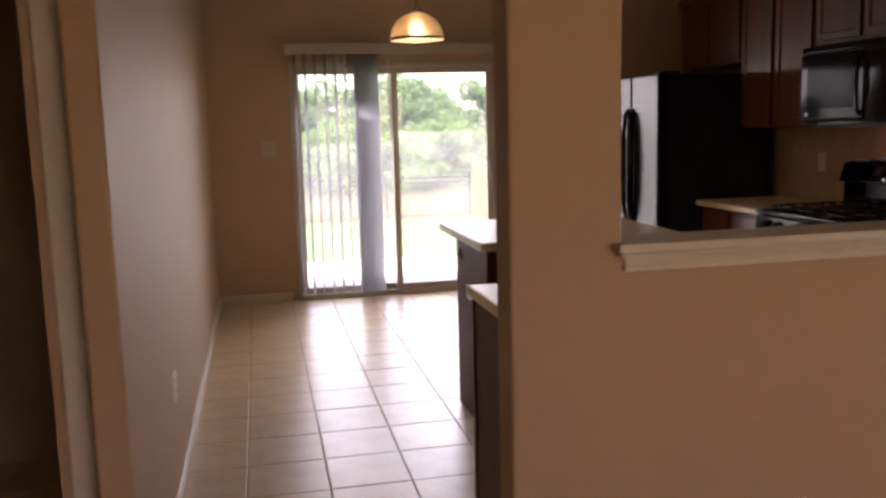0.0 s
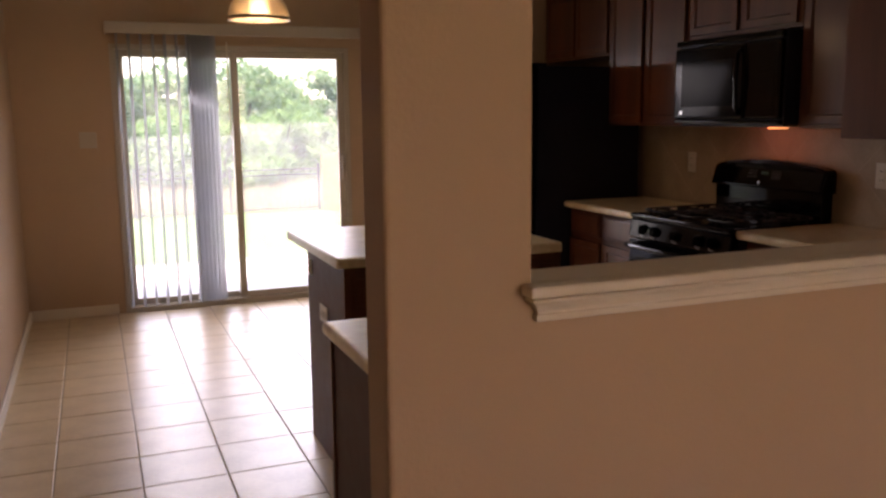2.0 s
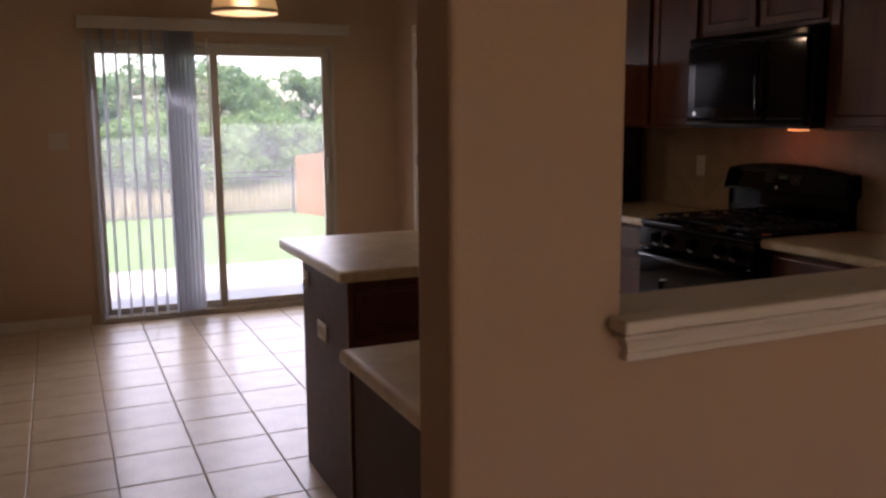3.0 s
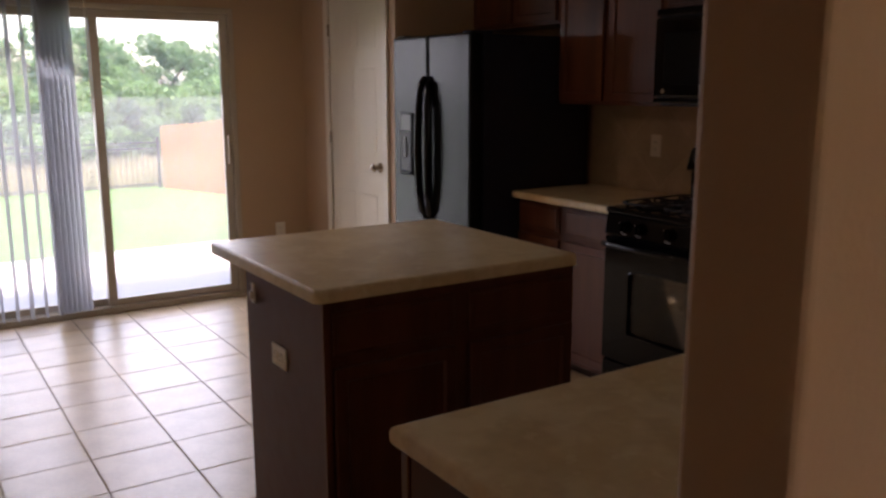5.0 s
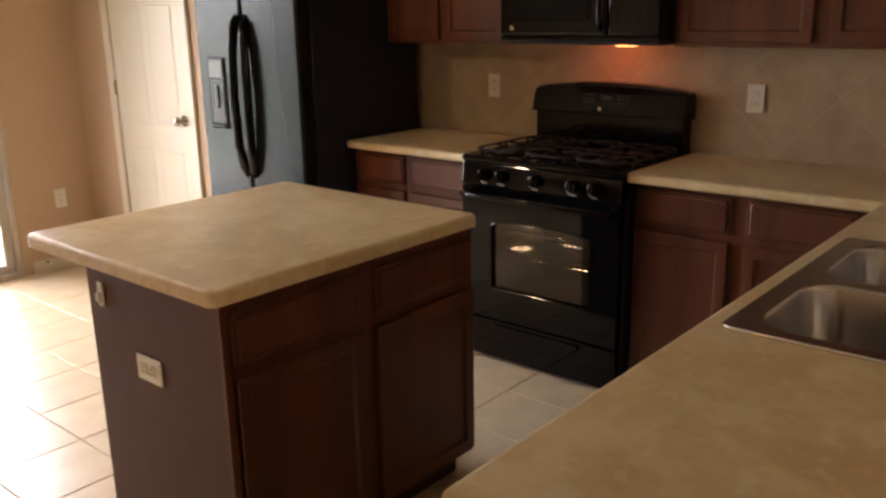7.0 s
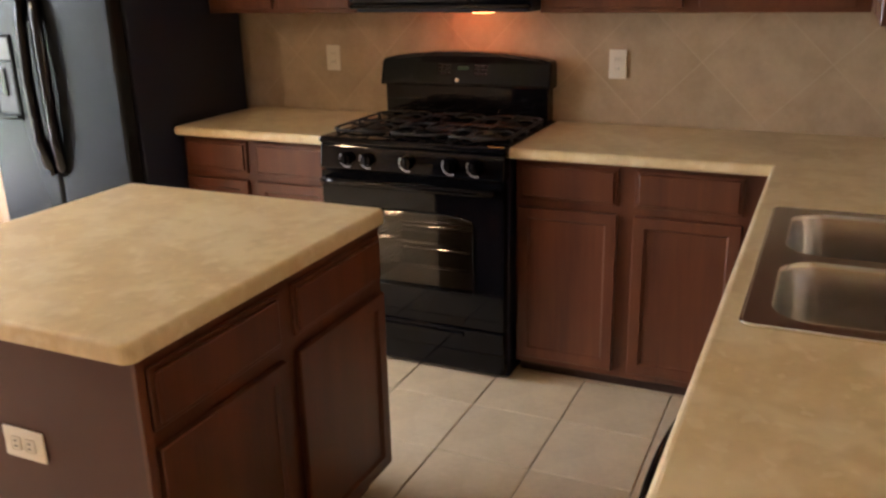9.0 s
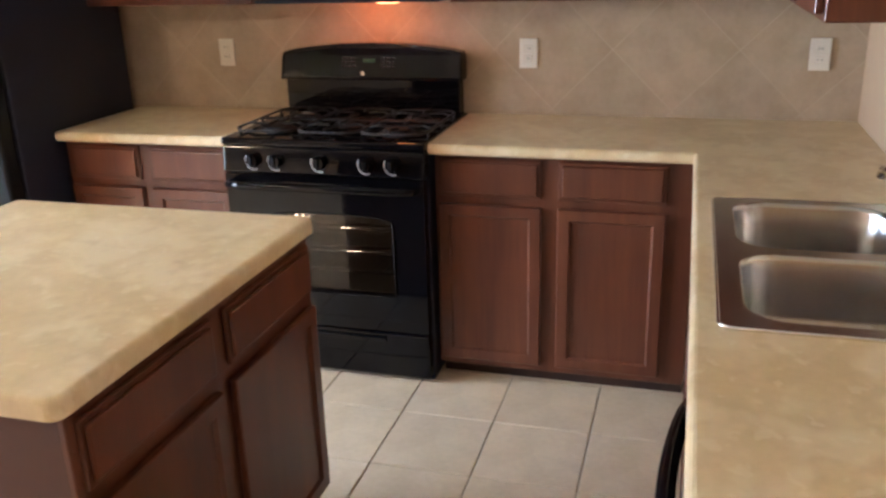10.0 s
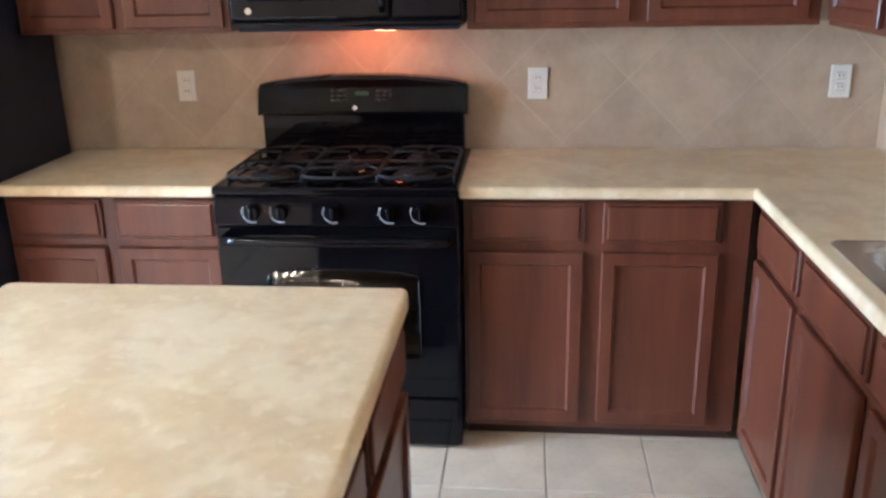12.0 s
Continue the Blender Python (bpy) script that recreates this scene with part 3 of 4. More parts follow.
# local x runs along -x, local y along -y
part("body", box(0, 0.943, -0.598, 0.0, 0.09, 0.8735, 0.002), WOOD, isl)
part("side_panel", box(0.943, 0.956, -0.611, 0.0, FL, 0.8735, 0.002), PANEL, isl, "brown laminate side panel")
part("back_panel", box(0, 0.943, -0.611, -0.599, FL, 0.8735, 0.002), PANEL, isl)
part("corner_strip", box(0.936, 0.960, 0.0005, 0.014, FL, 0.8735, 0.002), WOOD, isl)
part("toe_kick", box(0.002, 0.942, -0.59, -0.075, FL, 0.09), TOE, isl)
for x0, x1 in ((0.014, 0.446), (0.500, 0.928)):
    part("drawer", drawer_panel(x0, x1, 0.704, 0.840, 0.001), WOOD, isl)
    part("door", door_panel(x0, x1, 0.112, 0.668, 0.001), WOOD, isl)
wt = thing("worktop", "beige mottled laminate island worktop with a rounded edge", "worktop", pose(-1.982, 0.106, 0.8745))
bm = prism([(-0.493, -0.461), (0.493, -0.461), (0.493, 0.461), (-0.493, 0.461)], 0, 0.040)
bmesh.ops.bevel(bm, geom=[e for e in bm.edges if abs(e.verts[0].co.z - e.verts[1].co.z) > 0.01], offset=0.022, segments=4, affect="EDGES", profile=0.5)
bmesh.ops.bevel(bm, geom=[e for e in bm.edges if abs(e.verts[0].co.z - e.verts[1].co.z) < 0.001 and min(v.co.z for v in e.verts) > 0.03], offset=0.012, segments=4, affect="EDGES", profile=0.5)
part("slab", bm, COUNTER, wt)
outlet("wall_outlet", "ivory outlet mounted sideways on the island side", pose(-2.443, 0.0, 0.622, rz=90) @ pose(0, 0, 0, ry=90))
ck = thing("cabinet_clip", "small white plastic clip on the island side", "clip", pose(-2.443, 0.212, 0.790, rz=90))
part("plate", box(-0.014, 0.014, 0, 0.006, -0.035, 0.035, 0.003, 2), PLATE, ck)
part("tab", box(-0.008, 0.008, 0.005, 0.016, -0.02, 0.005, 0.003, 2), PLATE, ck)

# range: local x along +y, local y along -x
rg = thing("gas_range", "glossy black gas range with five knobs and a lit oven window", "range", pose(0, 0, 0, rz=90))
HW = 0.393
part("side", box(-HW, -HW + 0.02, 0.03, 0.60, FL, 0.895, 0.003), BLACKSIDE, rg)
part("side", box(HW - 0.02, HW, 0.03, 0.60, FL, 0.895, 0.003), BLACKSIDE, rg)
part("floor_pan", box(-HW + 0.02, HW - 0.02, 0.03, 0.58, 0.03, 0.06), BLACKSIDE, rg)
part("cooktop", box(-HW - 0.003, HW + 0.003, 0.03, 0.645, 0.893, 0.920, 0.008, 3), BLACK, rg)
# control panel, slightly sloped
bm = box(-HW, HW, 0.58, 0.655, 0.792, 0.892, 0.008, 3)
for v in bm.verts:
    if v.co.y > 0.62:
        v.co.y -= (v.co.z - 0.79) * 0.14
part("control_panel", bm, BLACK, rg)
# dial print made paler and thicker, so its colour also holds the knobs' glints
DIALMARK_GLINT = material("grey_dial_print_with_glint", (0.50, 0.50, 0.50), 0.3)
for x in (0.263, 0.172, 0.0, -0.180, -0.280):
    kb = part("knob", rod((x, 0.640, 0.840), (x, 0.652, 0.8405), 0.033, 24), BLACK, rg)
    part("knob_dial", rod((x, 0.652, 0.8405), (x, 0.676, 0.8415), 0.026, 24, r2=0.021), BLACK, kb)
    part("knob_grip", box(x - 0.006, x + 0.006, 0.66, 0.684, 0.820, 0.862, 0.003, 2), BLACK, kb)
    part("knob_mark_glint", tube([(x - 0.034 * math.cos(a), 0.653, 0.840 + 0.034 * math.sin(a)) for a in [radians(150 + 20 * k) for k in range(8)]], 0.0024, 6), DIALMARK_GLINT, kb, "pale ring of dial marks with its glint painted in")
# oven door with an arched window
bm = bmesh.new()
WX, WZ0, WZ1, WC = 0.248, 0.337, 0.612, 0.036
outer = [(-HW + 0.004, 0.195), (HW - 0.004, 0.195), (HW - 0.004, 0.785), (-HW + 0.004, 0.785)]
arch = [(-WX - 0.018, WZ0), (WX - 0.018, WZ0)] + [(-0.018 + WX * math.cos(t), WZ1 + WC * math.sin(t) ** 0.6) for t in [math.pi * k / 16 for k in range(17)]]
loops = []
for y in (0.61, 0.648):
    o = [bm.verts.new((x, y, z)) for x, z in outer]
    i = [bm.verts.new((x, y, z)) for x, z in arch]
    es = [bm.edges.new((q[k], q[(k + 1) % len(q)])) for q in (o, i) for k in range(len(q))]
    bmesh.ops.triangle_fill(bm, edges=es, use_beauty=True)
    loops.append((o, i))
for a, b in zip(loops[0], loops[1]):
    for k in range(len(a)):
        bm.faces.new((a[k], a[(k + 1) % len(a)], b[(k + 1) % len(a)], b[k]))
od = part("oven_door", bm, BLACK, rg)
bm = bmesh.new()
f = bm.faces.new([bm.verts.new((x, 0.632, z)) for x, z in arch])
r = bmesh.ops.extrude_face_region(bm, geom=[f])
for v in r["geom"]:
    if isinstance(v, bmesh.types.BMVert):
        v.co.y = 0.637
part("oven_window", bm, OVENGLASS, od, "tinted arched oven glass").visible_shadow = False
part("door_trim", tube([(x, 0.649, z) for x, z in arch], 0.004, 6, closed=True), BLACK, od)
part("handle", tube([(-0.36, 0.655, 0.752), (-0.355, 0.69, 0.756), (-0.30, 0.703, 0.758), (0.0, 0.708, 0.759), (0.30, 0.703, 0.758), (0.355, 0.69, 0.756), (0.36, 0.655, 0.752)], 0.015, 10), BLACK, od, smooth=True)
part("storage_drawer", box(-HW + 0.004, HW - 0.004, 0.60, 0.645, 0.005, 0.187, 0.008, 2), BLACK, rg)
part("drawer_grip", box(-0.22, 0.22, 0.643, 0.655, 0.150, 0.170, 0.005, 2), BLACK, rg)
OVEN = material("grey_oven_enamel", (0.115, 0.108, 0.10), 0.75, spread=0.25, scale=5)
bm = box(-0.33, 0.33, 0.09, 0.609, 0.22, 0.74)
f = max(bm.faces, key=lambda q: q.calc_center_median().y)
bm.faces.remove(f)
part("oven_cavity", bm, OVEN, rg)
for z in (0.40, 0.50, 0.59):
    bm = bmesh.new()
    for y in (0.14, 0.37, 0.58):
        rod((-0.32, y, z), (0.32, y, z), 0.0048, 6, bm)
    for k in range(24):
        x = -0.31 + 0.62 * k / 23
        rod((x, 0.14, z + 0.004), (x, 0.58, z + 0.004), 0.0028, 5, bm)
    part("oven_rack", bm, CHROME, rg, "chrome wire oven rack")
part("oven_bulb", lathe([(0, -0.02), (0.015, -0.016), (0.02, 0), (0.015, 0.016), (0, 0.02)], 12, (0.20, 0.12, 0.70)), glowing("oven_lamp", (1.0, 0.72, 0.42), 0.05), rg)
# backguard with an arched top
bm = bmesh.new()
top = [(-0.385 + 0.77 * k / 20, 1.168 + 0.034 * math.sin(math.pi * k / 20) ** 0.7) for k in range(21)]
out = [(-0.392, 1.150), (-0.392, 1.058), (0.392, 1.058), (0.392, 1.150)] + [(x, z) for x, z in reversed(top)]
f = bm.faces.new([bm.verts.new((x, 0.02, z)) for x, z in out])
r = bmesh.ops.extrude_face_region(bm, geom=[f])
for v in r["geom"]:
    if isinstance(v, bmesh.types.BMVert):
        v.co.y = 0.122 - (v.co.z - 1.058) * 0.30
bmesh.ops.bevel(bm, geom=[e for e in bm.edges if all(v.co.y > 0.08 for v in e.verts)], offset=0.014, segments=3, affect="EDGES", profile=0.5)
bg = part("backguard", bm, BLACK, rg)
part("backguard_lower", box(-0.378, 0.378, 0.02, 0.092, 0.915, 1.060, 0.004), BLACK, rg)
part("clock", box(-0.028, 0.022, 0.090, 0.1025, 1.128, 1.142, 0.002), glowing("clock_glow", (0.015, 0.06, 0.03), 0.001), bg, "green lit clock display")
KEYPRINT = material("faint_red_key_print", (0.022, 0.009, 0.009), 0.3)
for sx in (-1, 1):
    for k in range(3):
        for z in (1.112, 1.128, 1.144):
            part("key", box(sx * 0.062 + k * 0.022 * sx - 0.007, sx * 0.062 + k * 0.022 * sx + 0.007, 0.085, 0.0985 + (1.144 - z) * 0.30, z - 0.004, z + 0.004), KEYPRINT, bg)
part("badge", rod((0.022, 0.104, 1.086), (0.022, 0.1175, 1.086), 0.009, 16), CHROME, bg, "small silver badge")
# burners and grates
for cx, cy, r in ((-0.24, 0.21, 0.042), (-0.24, 0.47, 0.052), (0.24, 0.21, 0.042), (0.24, 0.47, 0.050), (0.0, 0.34, 0.046)):
    b = part("burner", lathe([(0.0, 0.938), (r * 0.9, 0.937), (r, 0.932), (r, 0.928), (r * 1.25, 0.925), (r * 1.4, 0.920), (r * 1.4, 0.917)], 24, (cx, cy, 0)), IRON, rg)
    part("burner_dish", lathe([(r * 1.45, 0.9215), (r * 2.1, 0.9225), (r * 2.2, 0.9205)], 28, (cx, cy, 0)), BLACK, b)
for x0, x1 in ((-0.375, -0.128), (-0.122, 0.122), (0.128, 0.375)):
    bm = bmesh.new()
    z, xm = 0.938, (x0 + x1) / 2
    ring = []
    for cx, cy, a0 in ((x1 - 0.07, 0.525, 0), (x0 + 0.07, 0.525, 90), (x0 + 0.07, 0.17, 180), (x1 - 0.07, 0.17, 270)):
        ring += [(cx + 0.07 * math.cos(radians(a0 + 18 * k)), cy + 0.07 * math.sin(radians(a0 + 18 * k)), z) for k in range(6)]
    tube(ring, 0.0052, 6, bm, closed=True)
    rod((x0, 0.345, z), (x1, 0.345, z), 0.006, 6, bm)
    for cy in (0.21, 0.47):
        for dx, dy in ((1, 0), (-1, 0), (0, 1), (0, -1)):
            e = (xm + dx * 0.122, cy + dy * 0.125, z)
            tube([e, (xm + dx * 0.085 + dy * 0.012, cy + dy * 0.085 + dx * 0.012, z + 0.008), (xm + dx * 0.03, cy + dy * 0.03, z + 0.005)], 0.005, 6, bm)
    for x in (x0, x1):
        for y in (0.17, 0.345, 0.525):
            rod((x, y, 0.918), (x, y, z), 0.006, 6, bm)
    part("grate", bm, IRON, rg)

# microwave over the range
mw = thing("microwave", "glossy black over-range microwave with its lamp on", "microwave", pose(0, 0, 1.392, rz=90))
part("case", box(-0.398, 0.364, 0.014, 0.372, 0, 0.425, 0.004), BLACKSIDE, mw)
part("underside", box(-0.385, 0.352, 0.03, 0.365, -0.014, 0.001, 0.004), BLACKSIDE, mw)
d = part("door", box(-0.165, 0.364, 0.374, 0.408, 0.022, 0.385, 0.014, 3), BLACK, mw)
part("window", box(-0.085, 0.300, 0.407, 0.4105, 0.085, 0.315, 0.0015), material("dark_microwave_window", (0.012, 0.012, 0.012), 0.08, spread=0.1, ior=1.15), d)
part("handle", tube([(-0.140, 0.408, 0.05), (-0.143, 0.432, 0.075), (-0.146, 0.440, 0.20), (-0.143, 0.432, 0.33), (-0.140, 0.408, 0.355)], 0.011, 8), BLACK, d, smooth=True)
part("control_panel", box(-0.398, -0.169, 0.374, 0.406, 0.022, 0.385, 0.012, 3), BLACK, mw)
part("vent_grille", box(-0.398, 0.364, 0.374, 0.400, 0.389, 0.425, 0.008, 2), BLACK, mw)
part("bottom_trim", box(-0.398, 0.364, 0.374, 0.402, 0.0, 0.019, 0.006, 2), BLACK, mw)
part("badge", rod((0.297, 0.405, 0.055), (0.297, 0.4115, 0.055), 0.011, 18), CHROME, d, "round silver badge")
for k in range(4):
    for z in range(5):
        part("key", box(-0.36 + 0.045 * k, -0.33 + 0.045 * k, 0.405, 0.4075, 0.07 + z * 0.04, 0.092 + z * 0.04, 0.001), BLACK, mw)
part("lamp_lens", box(-0.15, -0.07, 0.10, 0.16, -0.030, -0.0135, 0.004, 2), glowing("warm_lamp_lens", (1.0, 0.42, 0.15), 0.16), mw, "glowing warm lamp lens")

# refrigerator: local x along +y, local y along -x
fr = thing("refrigerator", "dark steel side-by-side refrigerator with black sides and bowed handles", "refrigerator", pose(0, 1.168, 0, rz=90))
FW = 0.797
part("case", box(0, FW, 0.06, 0.795, 0.02, 1.735, 0.006, 2), BLACKSIDE, fr, "black textured case")
part("kick_grille", box(0.01, FW - 0.01, 0.74, 0.80, FL, 0.09, 0.004), BLACKSIDE, fr)
part("hinge_cover", box(0.02, 0.10, 0.72, 0.86, 1.735, 1.752, 0.005, 2), BLACKSIDE, fr)
part("hinge_cover", box(FW - 0.10, FW - 0.02, 0.72, 0.86, 1.735, 1.752, 0.005, 2), BLACKSIDE, fr)
dr = part("fridge_door", box(0.002, 0.408, 0.802, 0.880, 0.10, 1.742, 0.016, 4), FRIDGE, fr)
df = part("freezer_door", box(0.416, FW - 0.002, 0.802, 0.880, 0.10, 1.742, 0.016, 4), FRIDGE, fr)
for dd, x, s in ((dr, 0.380, -1), (df, 0.444, 1)):
    part("handle", tube([(x, 0.876, 0.735), (x + s * 0.004, 0.896, 0.765), (x + s * 0.014, 0.912, 0.88), (x + s * 0.020, 0.917, 1.12), (x + s * 0.014, 0.912, 1.36), (x + s * 0.004, 0.896, 1.48), (x, 0.876, 1.512)], 0.024, 12), BLACK, dd, "thick black bowed handle", True)
dp = part("dispenser", box(0.572, 0.708, 0.878, 0.888, 0.955, 1.318, 0.008, 2), FRIDGE, df)
# no hollow here: a flat dark plate paints the shade of the recess
part("dispenser_recess_shade", box(0.584, 0.696, 0.886, 0.8905, 0.985, 1.205, 0.003), IRON, dp, "flat black plate painting the dark of the dispenser recess")
part("dispenser_panel", box(0.584, 0.696, 0.886, 0.891, 1.215, 1.306, 0.002), material("grey_dispenser_panel", (0.11, 0.11, 0.105), 0.38), dp)
part("dispenser_paddle", box(0.625, 0.655, 0.888, 0.898, 1.06, 1.18, 0.004, 2), BLACK, dp)
part("drip_tray", box(0.580, 0.700, 0.886, 0.902, 0.965, 0.980, 0.003), FRIDGE, dp)

# ---- dining end ----
bl = thing("vertical_blind", "pale grey vertical blind drawn half across the sliding door", "blind", pose(-3.17, BW - 0.012, 0))
part("valance", box(0, 1.91, -0.095, -0.080, 2.045, 2.130, 0.003), VINYL, bl)
part("valance_return", box(0, 0.012, -0.0795, 0.0, 2.045, 2.130, 0.002), VINYL, bl)
part("valance_return", box(1.898, 1.91, -0.0795, 0.0, 2.045, 2.130, 0.002), VINYL, bl)
part("head_rail", box(0.03, 1.88, -0.065, -0.025, 2.055, 2.09, 0.003), TRIM, bl)


def vane(x, turn):
    bm = bmesh.new()
    n = 6
    rows = []
    for z in (0.035, 2.056):
        rows.append([bm.verts.new((-0.0445 + 0.089 * k / n, 0.007 * math.sin(math.pi * k / n), z)) for k in range(n + 1)])
    for k in range(n):
        bm.faces.new((rows[0][k], rows[0][k + 1], rows[1][k + 1], rows[1][k]))
    r = bmesh.ops.extrude_face_region(bm, geom=bm.faces[:])
    for v in r["geom"]:
        if isinstance(v, bmesh.types.BMVert):
            v.co.y += 0.0012
    o = part("vane", bm, BLIND, bl)
    o.matrix_basis = pose(x, -0.045, 0, rz=turn)


for k in range(7):
    vane(0.075 + 0.083 * k, 97 + 3 * math.sin(k * 2.1))
for k in range(7):
    vane(0.585 + 0.028 * k, 38 + 4 * k)
part("wand", rod((0.845, -0.11, 1.30), (0.845, -0.085, 2.0), 0.005, 8), TRIM, bl)

pn = thing("pendant_lamp", "lit glass dome pendant lamp hanging over the dining floor", "lamp", pose(-2.39, 1.50, 1.985))
SHADE = material("amber_white_lamp_glass", (0.70, 0.60, 0.44), 0.35, spread=0.05)
SHADE.node_tree.nodes["Principled BSDF"].inputs["Transmission Weight"].default_value = 0.55
part("shade", lathe([(0.172, 0.0), (0.170, 0.030), (0.158, 0.075), (0.130, 0.120), (0.085, 0.152), (0.035, 0.168), (0.030, 0.168), (0.080, 0.148), (0.124, 0.116), (0.151, 0.073), (0.163, 0.030), (0.165, 0.0), (0.172, 0.0)], 40), SHADE, pn, "ribbed glass dome shade", True)
part("rim_band", lathe([(0.174, -0.004), (0.177, 0.004), (0.174, 0.014), (0.171, 0.005), (0.174, -0.004)], 40), BRASS, pn, smooth=True)
part("cap", lathe([(0, 0.215), (0.018, 0.213), (0.036, 0.195), (0.040, 0.168), (0.0, 0.166)], 24), BRASS, pn, smooth=True)
part("bulb", lathe([(0.0, 0.022), (0.03, 0.028), (0.048, 0.05), (0.045, 0.085), (0.02, 0.12), (0, 0.13)], 20), glowing("pendant_bulb", (1.0, 0.80, 0.52), 3.0), pn, "glowing warm bulb", True)
part("stem", rod((0, 0, 0.21), (0, FL, TOP - 1.975 - 0.02), 0.006, 10), BRASS, pn)
part("canopy", lathe([(0.0, 0.694), (0.03, 0.694), (0.06, 0.712), (0.062, TOP - 1.975)], 24), BRASS, pn, smooth=True)
ds = thing("door_stop", "small spring door stop on the baseboard", "door stop", pose(-1.22, BW - 0.014, 0.05))
part("spring", rod((0, 0, 0), (0, -0.06, 0), 0.007, 10), BRASS, ds)
part("tip", rod((0, -0.06, 0), (0, -0.075, 0), 0.010, 10), PLATE, ds)

# ---- back yard ----
def ground_z(y):
    """The lawn falls gently from the patio to the fence, then lies level."""
    k = min(max((y - 5.5) / 13.5, 0), 1)
    return -0.16 - 0.92 * k


bm = bmesh.new()
rows = []
for y in (BW + 0.14, 5.5, 8, 11, 14, 17, 19, 22, 30, 60, 400):
    rows.append([bm.verts.new((x, y, ground_z(y))) for x in (-300, -40, -12, -4, 0, 4, 12, 40, 300)])
for a, b in zip(rows, rows[1:]):
    for k in range(len(a) - 1):
        bm.faces.new((a[k], a[k + 1], b[k + 1], b[k]))
front = [[bm.verts.new((x, y, -0.16)) for x in (-300, -40, -12, -4, 0, 4, 12, 40, 300)] for y in (-300, -40, BW + 0.14)]
for a, b in zip(front, front[1:]):
    for k in range(len(a) - 1):
        bm.faces.new((a[k], a[k + 1], b[k + 1], b[k]))
structure("ground", bm, GRASS, "mown green lawn falling away from the house", "lawn")
structure("patio", box(-5.5, 1.5, BW + 0.145, 5.95, -0.30, -0.10, 0.01), CONCRETE, "pale concrete patio slab behind the house", "patio")

# meadow of dry tall grass behind the fence
rng = np.random.default_rng(7)


def blades(n, x0, x1, y0, y1, h0, h1, w):
    x, y = rng.uniform(x0, x1, n), rng.uniform(y0, y1, n)
    a, h = rng.uniform(0, math.tau, n), h0 + (h1 - h0) * rng.uniform(0, 1, n) ** 2.5
    lx, ly = rng.normal(0, 0.2, n) * h, rng.normal(0, 0.2, n) * h
    z = np.array([ground_z(v) for v in y])
    p = np.stack([np.stack([x - w * np.cos(a), y - w * np.sin(a), z], 1), np.stack([x + w * np.cos(a), y + w * np.sin(a), z], 1), np.stack([x + lx, y + ly, z + h], 1)], 1).reshape(-1, 3)
    me = bpy.data.meshes.new("grass")
    me.from_pydata(p.tolist(), [], np.arange(3 * n).reshape(-1, 3).tolist())
    return me


me = blades(80000, -16, 8, 19.2, 27, 0.05, 0.60, 0.010)
me.materials.append(DRYGRASS)
tagged(new("dry_grass", me), "tall dry straw-coloured grass behind the fence", "grass", kind="stuff")

# black iron fence across the end of the yard
fe = thing("iron_fence", "black iron picket fence across the end of the yard", "fence", pose(-14, 19, ground_z(19)))
pick = box(-0.007, 0.007, -0.007, 0.007, 0.04, 1.20)
first = part("picket", pick, BLACKIRON, fe)
first.location.x = 0.13
for k in range(2, 125):
    o = new("picket", first.data)
    o.parent, o.location = fe, (0.13 * k, 0, 0)
for z in (0.10, 0.98, 1.12):
    part("rail", box(0, 16.3, -0.016, 0.016, z - 0.018, z + 0.018), BLACKIRON, fe)
for k in range(8):
    part("post", box(k * 2.32 - 0.03, k * 2.32 + 0.03, -0.03, 0.03, -0.1, 1.26), BLACKIRON, fe)

# cedar side fence, board by board
cf = thing("cedar_fence", "orange-brown cedar board fence along the side of the yard", "fence", pose(2.34, 0, 0))
board = part("board", box(-0.009, 0.009, 0.002, 0.138, 0, 1.50, 0.003), CEDAR, cf)
board.location = (0, 19.0 - 0.14, ground_z(18.9) + 0.0)
for k in range(1, 100):
    y = 19.0 - 0.14 * (k + 1)
    o = new("board", board.data)
    o.parent, o.location = cf, (0.004 * (k % 2), y, ground_z(y) + 0.012 * math.sin(k * 1.7))
for k in range(6):
    y = 18.9 - 2.4 * k
    part("post", box(0.02, 0.11, y - 0.045, y + 0.045, ground_z(y) - 0.2, ground_z(y) + 1.42), CEDAR, cf)


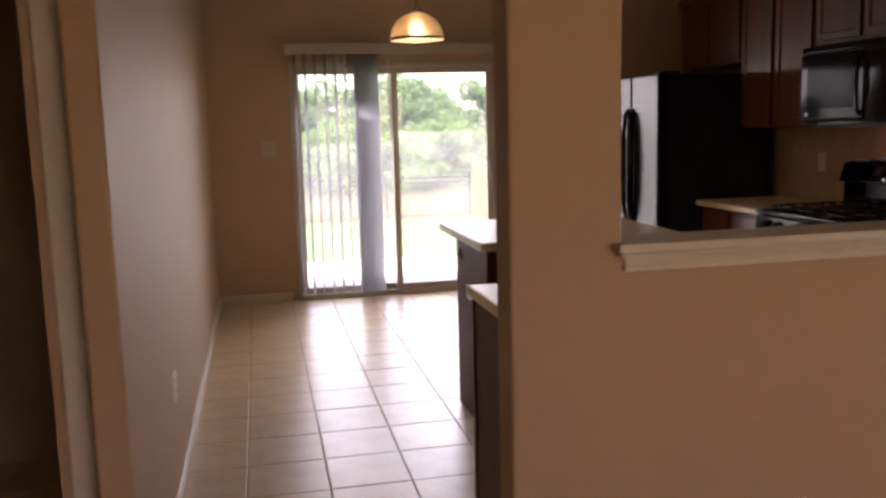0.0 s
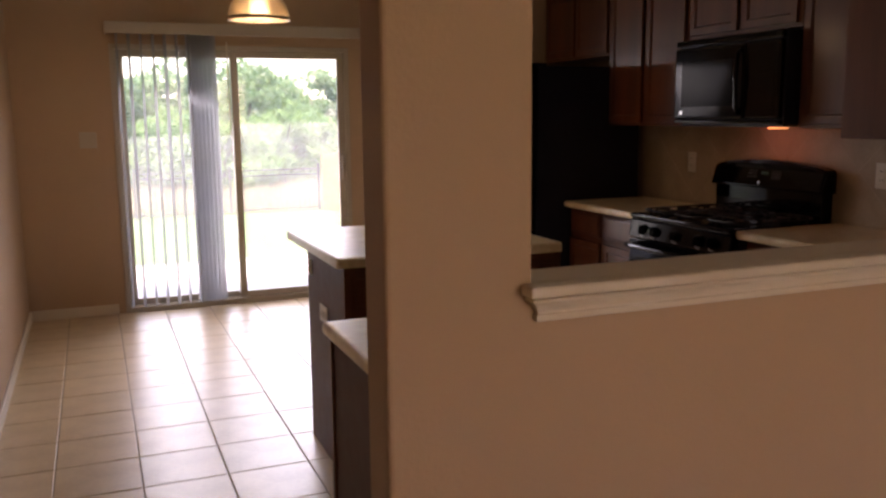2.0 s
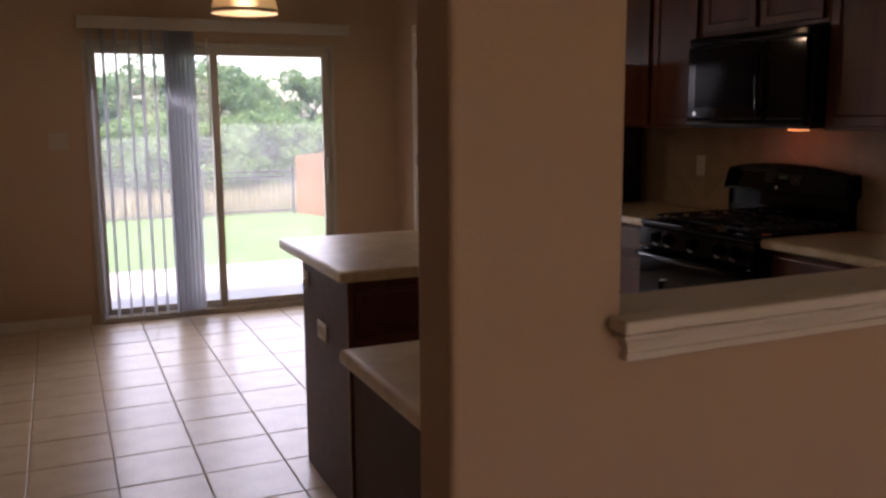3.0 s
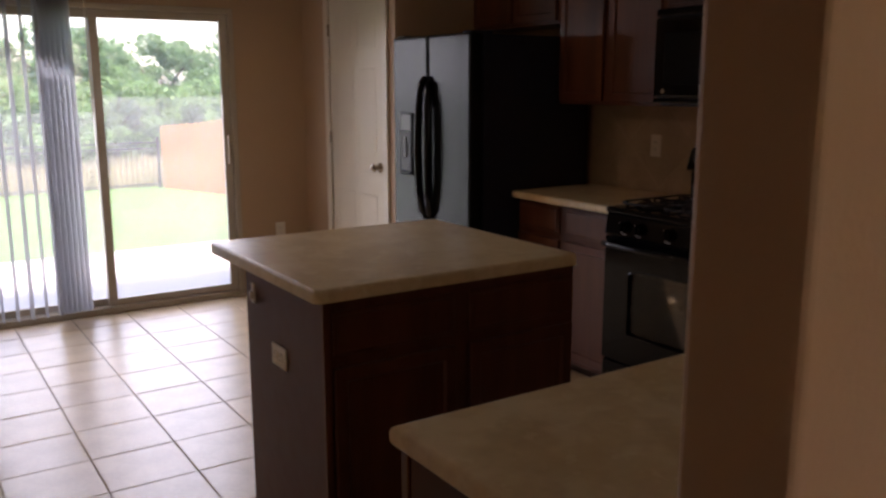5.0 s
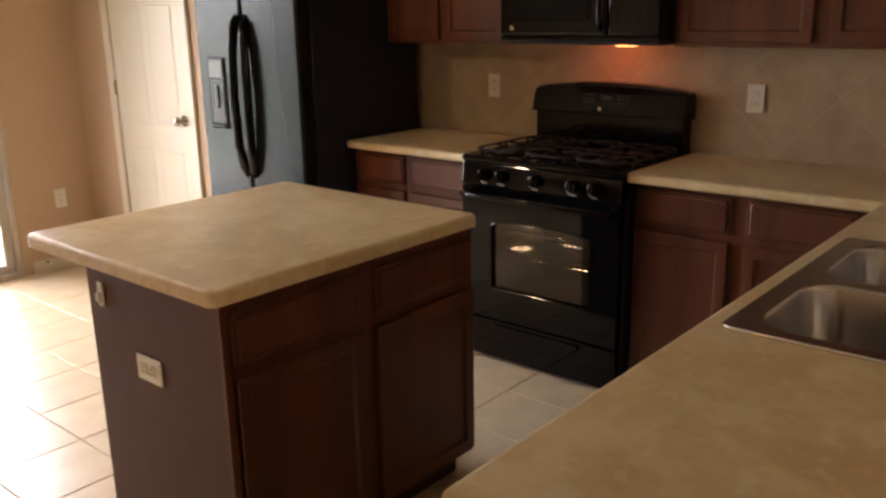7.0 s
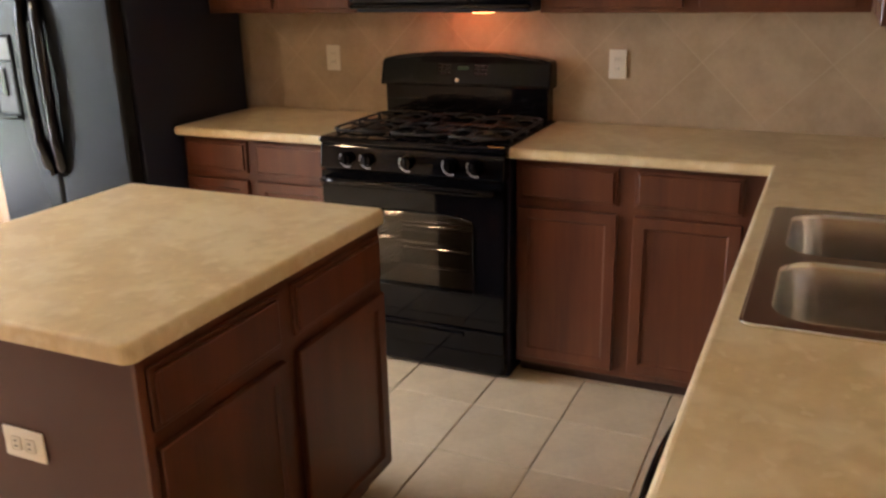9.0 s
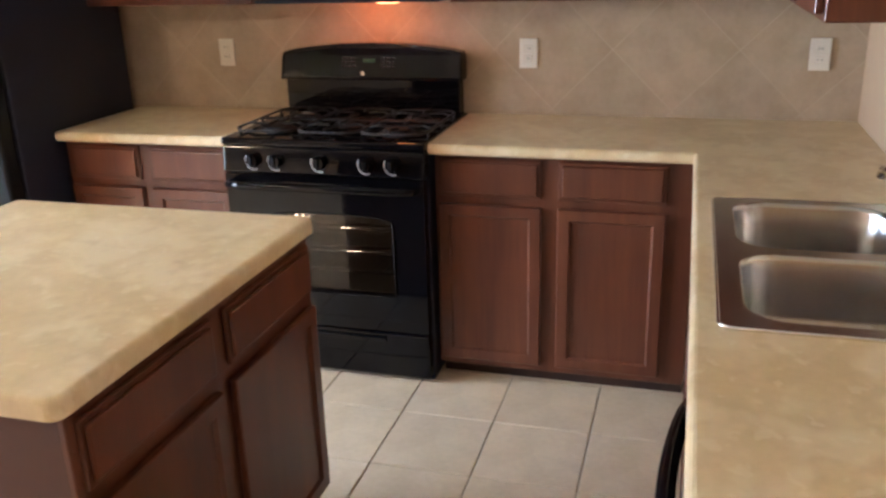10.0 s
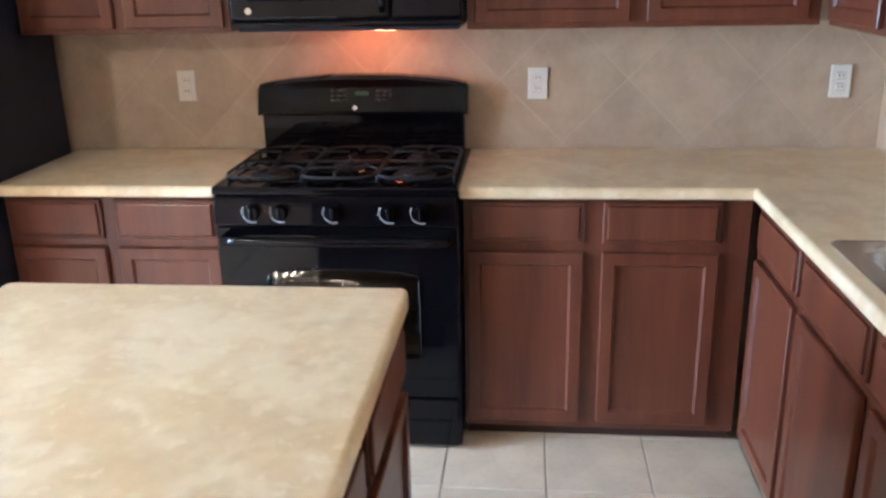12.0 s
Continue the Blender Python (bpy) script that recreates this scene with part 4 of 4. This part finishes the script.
# trees: tapered trunk with limbs, crown of many small leaf sprays with gaps
def tree(x, y, h, spread, n, seed, sparse=0.0, leaf=LEAF, name="tree", label="leafy green oak tree at the edge of the meadow", group="trees behind the fence"):
    g = np.random.default_rng(seed)
    t = thing(name, label, name, pose(x, y, ground_z(y)), group)
    bm = bmesh.new()
    rod((0, 0, -0.1), (0.05, 0, h * 0.45), 0.021 * h, 8, bm, r2=0.014 * h)
    tips = []
    for k in range(9):
        a, z0 = k * 2.4 + seed, h * (0.15 + 0.04 * k)
        d = spread * g.uniform(0.45, 0.8)
        e = Vector((d * math.cos(a), d * math.sin(a), z0 + h * g.uniform(0.2, 0.42)))
        tube([(0, 0, z0), Vector((0, 0, z0)).lerp(e, 0.5) + Vector((0, 0, 0.1)), e], 0.0075 * h, 5, bm)
        tips.append(e)
    part("trunk", bm, BARK, t)
    m = 46
    c = g.normal(0, 1, (m, 3))
    c /= np.linalg.norm(c, axis=1)[:, None]
    c *= g.uniform(0.35, 1.0, (m, 1)) ** 0.6
    c = c * np.array([spread, spread, h * 0.46]) + np.array([0, 0, h * 0.52])
    c[:, 2] = np.maximum(c[:, 2], 0.25)
    r = g.uniform(0.22, 0.46, m) * spread * (0.62 - 0.25 * sparse)
    i = g.integers(0, m, n)
    off = g.normal(0, 1, (n, 3))
    off /= np.linalg.norm(off, axis=1)[:, None]
    p = c[i] + off * (r[i] * g.uniform(0.55, 1.0, n) ** 0.5)[:, None] * np.array([1, 1, 0.75])
    u, v = g.normal(0, 1, (n, 3)), g.normal(0, 1, (n, 3))
    u /= np.linalg.norm(u, axis=1)[:, None]
    v -= u * (u * v).sum(1)[:, None]
    v /= np.linalg.norm(v, axis=1)[:, None]
    s = g.uniform(0.06, 0.13, n)[:, None]
    q = np.stack([p - u * s, p - v * s * 0.5, p + u * s, p + v * s * 0.5], 1).reshape(-1, 3)
    me = bpy.data.meshes.new("crown")
    me.from_pydata(q.tolist(), [], np.arange(4 * n).reshape(-1, 4).tolist())
    me.materials.append(leaf)
    o = new("crown", me)
    o.parent = t
    return t


tree(1.6, 27.5, 4.3, 2.6, 14000, 3)
tree(5.2, 29.0, 4.4, 2.4, 11000, 5)
tree(-1.6, 29.5, 3.9, 2.2, 12000, 8)
tree(-4.0, 27.0, 4.8, 2.2, 7000, 11, 0.6)
tree(-7.0, 28.0, 4.4, 2.6, 8000, 14)
tree(-10.5, 29.0, 4.9, 2.6, 6000, 17)
tree(8.5, 30.0, 4.6, 2.6, 5000, 21)
tree(-2.6, 32.5, 5.0, 2.2, 6000, 23, 0.5)
tree(3.3, 33.0, 4.9, 2.8, 6000, 27)
tree(-5.6, 33.5, 5.8, 2.4, 6000, 31, 0.7)
tree(-0.3, 36.0, 5.0, 3.0, 6000, 35)
tree(-9.0, 36.0, 5.4, 3.2, 6000, 37)


# low shrubs that close the gaps under the trees
for k in range(11):
    tree(-11.5 + 2.05 * k + 0.5 * math.sin(k * 2.7), 25.6 + 0.9 * math.sin(k * 1.9), 2.7 + 0.6 * math.sin(k * 3.1), 1.8, 6500, 50 + k, leaf=BRIGHT_SHRUBLEAF, name="shrub", label="dense green shrub growing under the oak trees", group="shrubs under the trees")

# ---- floor tiles, 330 mm with a 6 mm joint, and backsplash tiles ----
P, X0, Y0 = 0.336, -0.857, -0.345
tile_bm = box(-0.1658, 0.1658, -0.1658, 0.1658, -0.008, 0.0, 0.0025)
tile = part("tile", tile_bm, TILE, floor)
tile_mesh = tile.data
rest = bmesh.new()
placed = 0
for i in range(-15, 3):
    for j in range(-23, 11):
        x, y = X0 + P * (i + 0.5), Y0 + P * (j + 0.5)
        if x < -6 or x > 0.05 or y > BW + 0.05 or y < -7.9:
            continue
        walked = -3.9 < x < -0.4 and -2.3 < y < BW and not (x > -2.7 and y < -1.4)
        if walked and placed < 290:
            o = tile if placed == 0 else new("tile", tile_mesh)
            o.parent, o.location = floor, (x, y, FL + 0.0005 * math.sin(i * 3.1 + j * 1.7))
            placed += 1
        else:
            box(x - 0.1658, x + 0.1658, y - 0.1658, y + 0.1658, FL - 0.008, FL, bm=rest)
tagged(part("tiles_beyond", rest, TILE, floor), kind="stuff")

S = 0.330
n = 0
for a in range(-8, 9):
    for b in range(-8, 9):
        cy, cz = -0.973 + (a - b) * S / math.sqrt(2), 0.257 + (a + b) * S / math.sqrt(2) + S / math.sqrt(2)
        hlf = (S - 0.004) / math.sqrt(2)
        poly = [(cy - hlf, cz), (cy, cz - hlf), (cy + hlf, cz), (cy, cz + hlf)]
        for axis, value, keep in ((0, CB + 0.002, 1), (0, 1.30, -1), (1, 0.0005, 1), (1, 0.478, -1)):
            poly = clip(poly, axis, value, keep) if len(poly) > 2 else []
        if len(poly) < 3:
            continue
        bm = bmesh.new()
        f = bm.faces.new([bm.verts.new((-0.0075, y, z)) for y, z in poly])
        r = bmesh.ops.extrude_face_region(bm, geom=[f])
        for v in r["geom"]:
            if isinstance(v, bmesh.types.BMVert):
                v.co.x = -0.0092
        part("tile", bm, SPLASH, splash)
